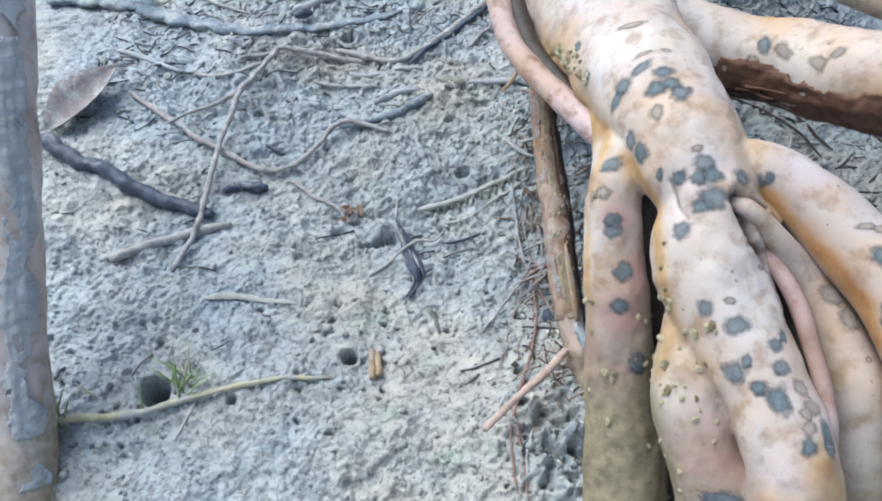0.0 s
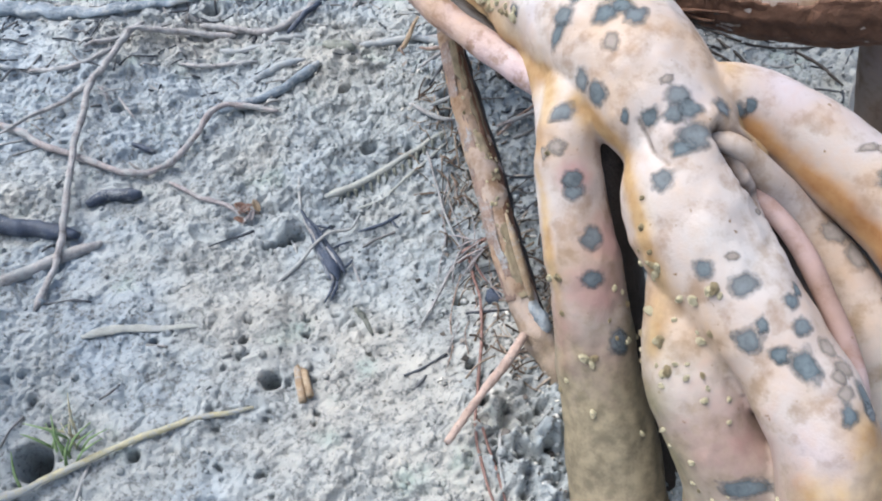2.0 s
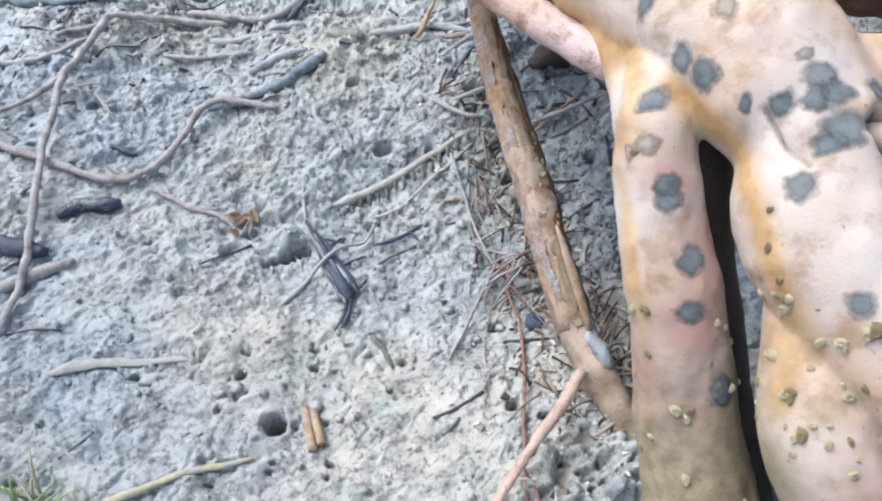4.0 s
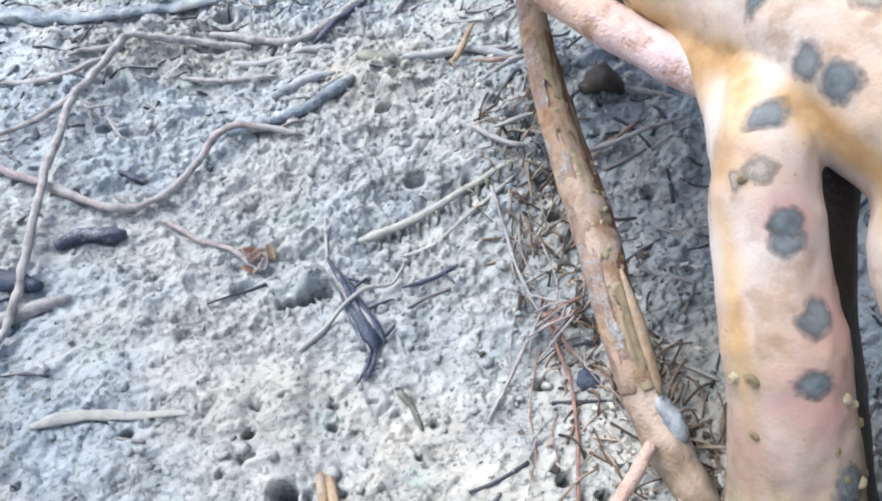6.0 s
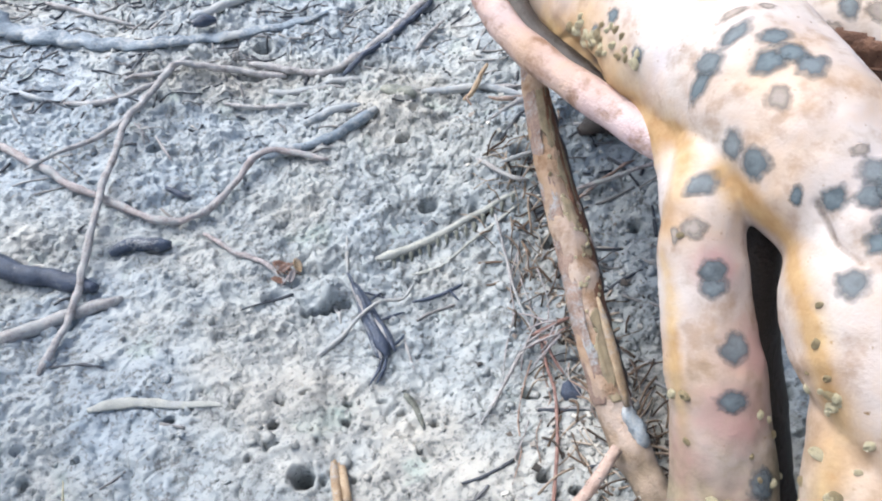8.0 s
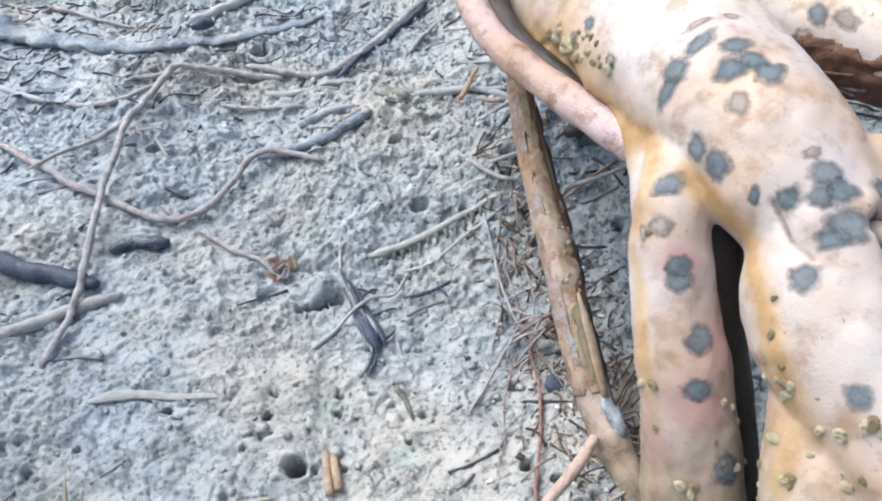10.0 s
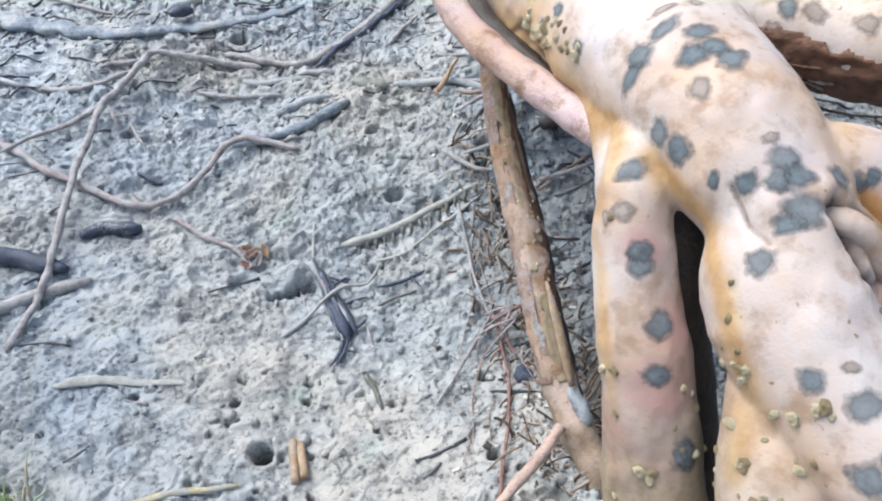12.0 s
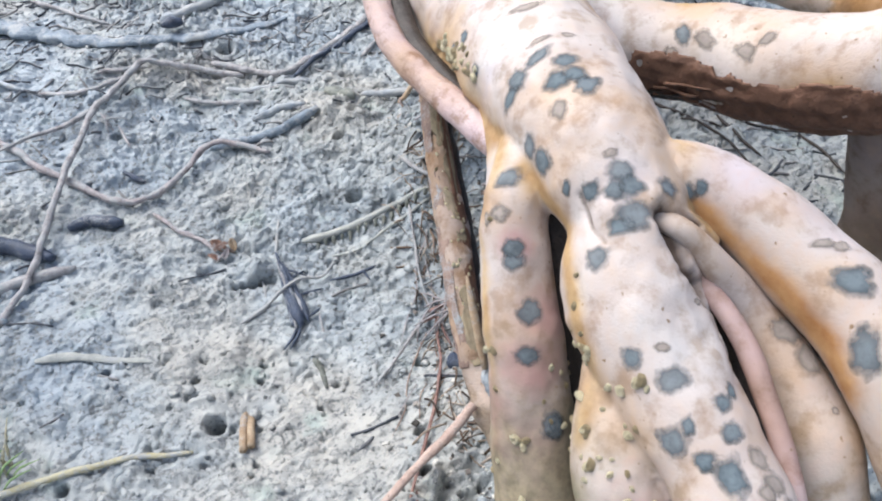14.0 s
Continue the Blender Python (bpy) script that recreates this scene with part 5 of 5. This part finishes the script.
lying([(-0.062, 0.486, -0.004), (-0.058, 0.474, 0.003), (-0.057, 0.463)], 0.0016, 0.0012, mat=TWIG_PALE, name="twig", label="short pale twig at a slit in the mud")

solo("pebble", tube([(0.103, 0.372, 0.012, 0.004), (0.108, 0.374, 0.014, 0.0075), (0.115, 0.376, 0.014, 0.0065), (0.119, 0.377, 0.013, 0.003)], sides=16, rough=0.55, grain=95.0, fine=0.3, step=0.002, flat=0.7), TWIG_DARK, (0.110, 0.374, 0.008), "small blue-black lump beside a slender root", "pebble")

# fine rootlets hanging beside the slender root
rootlet_rng = random.Random(5)
for k in range(8):
    x0, y0 = 0.092 + rootlet_rng.uniform(-0.008, 0.018), rootlet_rng.uniform(0.36, 0.52)
    length, drift = rootlet_rng.uniform(0.03, 0.14), rootlet_rng.uniform(-0.030, 0.014)
    rows = []
    for j in range(5):
        x = x0 + drift * j / 4 + rootlet_rng.uniform(-0.005, 0.005)
        y = y0 - length * j / 4
        g = float(mud_relief(np.array([x]), np.array([y]))[0])
        rows.append((x, y, g + 0.001 + (0.012 * (1 - j / 4) if k % 3 == 0 else 0.0012), 0.0008 - 0.00010 * j))
    part("rootlet", tube(rows, sides=5, step=0.008), ROOTLET if k % 2 else TWIG_RED, mangrove)
def creeping(rows, r0, r1, mat):
    """A rootlet of the tree creeping over the mud."""
    lying(rows, r0, r1, mat=mat, name="rootlet", parent=mangrove, sides=6, lift=0.8)


creeping([(0.0961, 0.4240, 0.004), (0.0965, 0.398, 0.003), (0.0965, 0.368, 0.003), (0.0870, 0.325, 0.002), (0.0753, 0.2851, 0.002), (0.0668, 0.2521, 0.002), (0.0663, 0.2216, 0.002), (0.070, 0.195)], 0.0016, 0.0010, ROOTLET_RED)
creeping([(0.0839, 0.2478, 0.002), (0.0798, 0.2336, 0.003), (0.0769, 0.2221, 0.002), (0.0780, 0.205)], 0.0012, 0.0009, TWIG_PALE)
creeping([(0.0766, 0.279, 0.002), (0.0720, 0.262, 0.004), (0.0725, 0.240, 0.003), (0.078, 0.190)], 0.0013, 0.0009, ROOTLET_RED)
creeping([(0.0898, 0.4256, 0.004), (0.105, 0.4285, 0.010), (0.1215, 0.4322, 0.012)], 0.0020, 0.0016, ROOTLET_RED)
creeping([(0.086, 0.4160, 0.004), (0.100, 0.4210, 0.009), (0.118, 0.4260, 0.010)], 0.0015, 0.0012, ROOTLET_RED)
creeping([(0.0974, 0.4181, 0.008), (0.1020, 0.4040, 0.006), (0.1074, 0.3893, 0.004)], 0.0013, 0.0010, ROOTLET_RED)
creeping([(0.0425, 0.3626), (0.0620, 0.388, 0.002), (0.0791, 0.4126, 0.003), (0.0919, 0.4250, 0.004)], 0.0012, 0.0017, TWIG_GREY)
creeping([(0.078, 0.540, 0.002), (0.081, 0.500, 0.002), (0.086, 0.455, 0.003), (0.092, 0.430, 0.003)], 0.0014, 0.0011, TWIG_GREY)
for k in range(9):   # a reddish tuft
    a = rootlet_rng.uniform(2.2, 4.2)
    x, y = 0.104 + rootlet_rng.uniform(-0.004, 0.004), 0.425 + rootlet_rng.uniform(-0.014, 0.014)
    g = float(mud_relief(np.array([x]), np.array([y]))[0])
    n = rootlet_rng.uniform(0.015, 0.034)
    part("rootlet", tube([(x, y, g + 0.022, 0.0009), (x + 0.5 * n * math.cos(a), y + 0.5 * n * math.sin(a), g + 0.016, 0.0008), (x + n * math.cos(a), y + n * math.sin(a), g + 0.004, 0.0006)], sides=5, step=0.008), TWIG_RED, mangrove)


def leaf(place, length, width, heading, mat, name, label, category, curl=0.25, tip=0.0):
    """A curled blade with a midrib, lying on the mud."""
    bm = bmesh.new()
    g = float(mud_relief(np.array([place[0]]), np.array([place[1]]))[0])
    ca, sa_ = math.cos(radians(heading)), math.sin(radians(heading))
    rows = []
    for i in range(11):
        s = i / 10
        w = width * math.sin(math.pi * min(0.97, 0.06 + 0.94 * s)) ** 0.8
        row = []
        for k in range(7):
            c = (k - 3) / 3
            lx, ly = length * (s - 0.5), c * w * 0.5
            z = g + 0.002 + curl * w * c * c + tip * length * s * s - (0.0006 if k == 3 else 0) + 0.0012 * noise.noise(Vector((lx, ly, 0)) * 160)
            row.append(bm.verts.new((place[0] + lx * ca - ly * sa_, place[1] + lx * sa_ + ly * ca, z)))
        rows.append(row)
    for i in range(10):
        for k in range(6):
            bm.faces.new((rows[i][k], rows[i + 1][k], rows[i + 1][k + 1], rows[i][k + 1]))
    ob = solo(name, bm, mat, (place[0], place[1], g), label, category, "dead leaves on the mud")
    thick = ob.modifiers.new("thickness", "SOLIDIFY")
    thick.thickness = 0.0008
    return ob


leaf((-0.455, 0.690), 0.115, 0.062, 62, LEAF_BROWN, "dead_leaf", "dull purplish brown dead leaf on mud", "leaf", 0.3, 0.12)
leaf((-0.102, 0.520), 0.015, 0.006, 20, LEAF_ORANGE, "dead_leaf", "small rotting orange leaf scrap on mud", "leaf", 0.5, 0.3)
leaf((-0.092, 0.525), 0.011, 0.006, 110, REED, "dead_leaf", "small pale leaf scrap on mud", "leaf", 0.5, 0.5)
leaf((-0.108, 0.511), 0.012, 0.005, 160, LEAF_ORANGE, "dead_leaf", "small rotting orange leaf scrap on mud", "leaf", 0.4, 0.2)
leaf((-0.096, 0.512), 0.010, 0.005, 70, LEAF_BROWN, "dead_leaf", "small brown leaf scrap on mud", "leaf", 0.4, 0.4)
leaf((-0.105, 0.522), 0.017, 0.009, 145, LEAF_ORANGE, "dead_leaf", "small rotting reddish leaf scrap on mud", "leaf", 0.5, 0.4)
lying([(-0.112, 0.528), (-0.102, 0.524, 0.003), (-0.090, 0.517)], 0.0012, 0.0009, mat=LEAF_ORANGE, name="twig", label="tiny reddish twig on mud")
lying([(-0.106, 0.504), (-0.100, 0.512, 0.003), (-0.097, 0.522)], 0.0011, 0.0009, mat=TWIG_RED, name="twig", label="tiny reddish twig on mud")
leaf((0.455, 0.470), 0.050, 0.022, 75, TWIG_PALE, "dead_leaf", "bleached leaf leaning by a brown root", "leaf", 0.3, 0.8)

# sprouting green blades along the fallen stem
blade_rng = random.Random(3)
for k in range(26):
    s = blade_rng.random()
    x, y = -0.40 + 0.19 * s, 0.255 + 0.045 * s + blade_rng.uniform(-0.01, 0.03)
    if k > 8:
        x, y = -0.245 + blade_rng.uniform(-0.012, 0.014), 0.300 + blade_rng.uniform(-0.008, 0.014)
    g = float(mud_relief(np.array([x]), np.array([y]))[0])
    n, a = blade_rng.uniform(0.014, 0.034), blade_rng.uniform(0.3, 2.8)
    part("grass_blade", tube([(x, y, g, 0.0012), (x + 0.4 * n * math.cos(a), y + 0.4 * n * math.sin(a), g + 0.5 * n, 0.0012), (x + n * math.cos(a), y + n * math.sin(a), g + 0.62 * n, 0.0003)], sides=5, step=0.01, flat=0.4), GREEN if k % 4 else STEM_YELLOW, stem)


# ---- crumbs of mud and fine litter ----
def scatter(count, seed, low, high, weight):
    r = np.random.default_rng(seed)
    pts = []
    while len(pts) < count:
        x, y = r.uniform(low[0], high[0]), r.uniform(low[1], high[1])
        if r.random() < weight(x, y):
            pts.append((x, y))
    return np.array(pts)


def build_crumbs(pts, seed, middle, most, mat, name, label):
    r = np.random.default_rng(seed)
    bm = bmesh.new()
    bmesh.ops.create_icosphere(bm, subdivisions=1, radius=1.0)
    base = np.array([v.co[:] for v in bm.verts])
    tris = np.array([[v.index for v in f.verts] for f in bm.faces])
    bm.free()
    z = mud_relief(pts[:, 0], pts[:, 1])
    size = np.clip(r.lognormal(middle, 0.42, len(pts)), 0.0008, most)
    co, faces = [], []
    for i, (x, y) in enumerate(pts):
        shape = base * (size[i] * r.uniform(0.55, 1.25, 3)) * (1 + r.uniform(-0.42, 0.42, (len(base), 1)))
        shape = shape + np.array([x, y, z[i] + 0.25 * size[i]])
        co.append(shape)
        faces.append(tris + len(base) * i)
    co, faces = np.vstack(co), np.vstack(faces)
    me = bpy.data.meshes.new(name)
    me.from_pydata((co @ np.array(BANK.to_3x3()).T).tolist(), [], faces.tolist())
    me.polygons.foreach_set("use_smooth", [True] * len(me.polygons))
    me.materials.append(mat)
    return tagged(new(name, me), label, "mud", kind="stuff")


build_crumbs(scatter(4200, 18, (-0.48, 0.15), (0.5, 0.97), lambda x, y: 0.22 + 0.55 * float(smooth01((x + 0.12) / 0.2)) + 0.4 * math.exp(-((x - 0.02) ** 2 + (y - 0.68) ** 2) / 0.012) + 0.4 * math.exp(-((x - 0.125) / 0.05) ** 2)),
             17, -6.35, 0.0046, MUD, "mud_crumbs", "crumbs of grey mud strewn over the bank")


def build_litter():
    r = random.Random(12)
    bm = bmesh.new()
    pts = scatter(760, 19, (-0.50, 0.30), (0.48, 1.02), lambda x, y: 0.04 + 0.9 * float(smooth01((y - 0.62) / 0.25)) * (0.35 + 0.65 * float(smooth01((0.1 - x) / 0.3))) + 0.35 * float(smooth01((x - 0.07) / 0.05)))
    for k, (x, y) in enumerate(pts):
        a, n = r.gauss(0.15, 0.7), r.uniform(0.008, 0.045)
        bend = r.uniform(-0.3, 0.3)
        rows = []
        for j in range(4):
            s = j / 3
            px, py = x + n * s * math.cos(a + bend * s), y + n * s * math.sin(a + bend * s)
            rows.append((px, py, float(mud_relief(np.array([px]), np.array([py]))[0]) + 0.0009, r.uniform(0.0006, 0.0015)))
        add_tube(bm, rows, sides=5, step=0.012, rough=0.1, grain=200.0)
    return solo("twig_litter", bm, LITTER, (0, 0.6, 0), "fine twig litter scattered on the mud", "litter", kind="stuff")


def litter_material():
    m = material("fine litter", 0.75)
    geo = m.node_tree.nodes.new("ShaderNodeNewGeometry")
    col = ramp(m, geo.outputs["Random Per Island"], [(0.0, (0.03, 0.036, 0.05)), (0.45, (0.09, 0.095, 0.11)), (0.7, (0.20, 0.19, 0.19)), (1.0, (0.42, 0.41, 0.40))])
    return finish(m, mix(m, 0.5, col, ramp(m, noise_fac(m, 300.0), [(0.3, (0.5, 0.5, 0.5)), (0.7, (1.1, 1.1, 1.1))]), "MULTIPLY"))


LITTER = litter_material()
build_litter()


def build_fibres():
    """Torn brown fibres and bark shreds caught between the slender root and the thick leg."""
    r = random.Random(44)
    bm = bmesh.new()
    for k in range(300):
        y = r.uniform(0.27, 0.60)
        x = 0.134 - 0.13 * (y - 0.35) + r.gauss(0, 0.014) if r.random() < 0.8 else 0.096 - 0.10 * (y - 0.40) + r.gauss(0, 0.010)
        a, n = r.gauss(1.1, 1.0), r.uniform(0.010, 0.034)
        up_, bend = r.random() ** 2 * 0.008, r.uniform(-0.35, 0.35)
        thick = r.uniform(0.0004, 0.0010)
        rows = []
        for j in range(4):
            q = j / 3
            px, py = x + n * q * math.cos(a + bend * q), y + n * q * math.sin(a + bend * q)
            rows.append((px, py, float(mud_relief(np.array([px]), np.array([py]))[0]) + 0.0010 + up_ * math.sin(math.pi * q), thick * r.uniform(0.7, 1.2)))
        add_tube(bm, rows, sides=5, step=0.009, rough=0.1, grain=200.0)
    return solo("fibre_litter", bm, FIBRES, (0.12, 0.42, 0.02), "torn brown fibres and bark shreds between the roots", "litter", kind="stuff")


def fibre_material():
    m = material("torn fibres", 0.75)
    geo = m.node_tree.nodes.new("ShaderNodeNewGeometry")
    col = ramp(m, geo.outputs["Random Per Island"], [(0.0, (0.035, 0.025, 0.02)), (0.3, (0.11, 0.07, 0.048)), (0.55, (0.23, 0.16, 0.11)), (0.8, (0.36, 0.29, 0.23)), (1.0, (0.48, 0.44, 0.39))])
    return finish(m, mix(m, 0.5, col, ramp(m, noise_fac(m, 300.0), [(0.3, (0.5, 0.5, 0.5)), (0.7, (1.1, 1.1, 1.1))]), "MULTIPLY"))


FIBRES = fibre_material()
build_fibres()


def build_grit():
    """Broken shell and bark bits round the roots' feet."""
    r = np.random.default_rng(23)
    pts = scatter(620, 24, (0.045, 0.18), (0.24, 0.70), lambda x, y: math.exp(-((x - 0.13) / 0.045) ** 2))
    z = mud_relief(pts[:, 0], pts[:, 1])
    co, faces = [], []
    for i, (x, y) in enumerate(pts):
        n, a = min(0.0036, float(r.lognormal(-6.55, 0.45))), r.uniform(0, 6.28)
        u = np.array([math.cos(a), math.sin(a), r.uniform(-0.5, 0.5)]) * n
        v = np.array([-math.sin(a), math.cos(a), r.uniform(-0.5, 0.5)]) * n * r.uniform(0.3, 0.9)
        w = np.array([0, 0, 0.35 * n])
        c = np.array([x, y, z[i] + 0.5 * n])
        co += [c - u - v, c + 0.7 * u - v, c + u + 0.6 * v, c - 0.5 * u + v, c - 0.8 * u - 0.7 * v + w, c + 0.6 * u - 0.6 * v + w, c + 0.7 * u + 0.5 * v + w, c - 0.4 * u + 0.7 * v + w]
        b = 8 * i
        faces += [(b + 3, b + 2, b + 1, b), (b + 4, b + 5, b + 6, b + 7), (b, b + 1, b + 5, b + 4), (b + 1, b + 2, b + 6, b + 5), (b + 2, b + 3, b + 7, b + 6), (b + 3, b, b + 4, b + 7)]
    me = bpy.data.meshes.new("shell_grit")
    me.from_pydata((np.array(co) @ np.array(BANK.to_3x3()).T).tolist(), [], faces)
    me.materials.append(GRIT)
    return tagged(new("shell_grit", me), "broken shell and bark bits round the roots", "litter", kind="stuff")


def grit_material():
    m = material("shell and bark grit", 0.6)
    geo = m.node_tree.nodes.new("ShaderNodeNewGeometry")
    col = ramp(m, geo.outputs["Random Per Island"], [(0.0, (0.025, 0.022, 0.02)), (0.30, (0.09, 0.075, 0.065)), (0.5, (0.28, 0.24, 0.21)), (0.7, (0.44, 0.43, 0.40)), (1.0, (0.62, 0.59, 0.53))])
    return finish(m, col, noise_fac(m, 700.0), 0.0005, 0.6)


GRIT = grit_material()
build_grit()
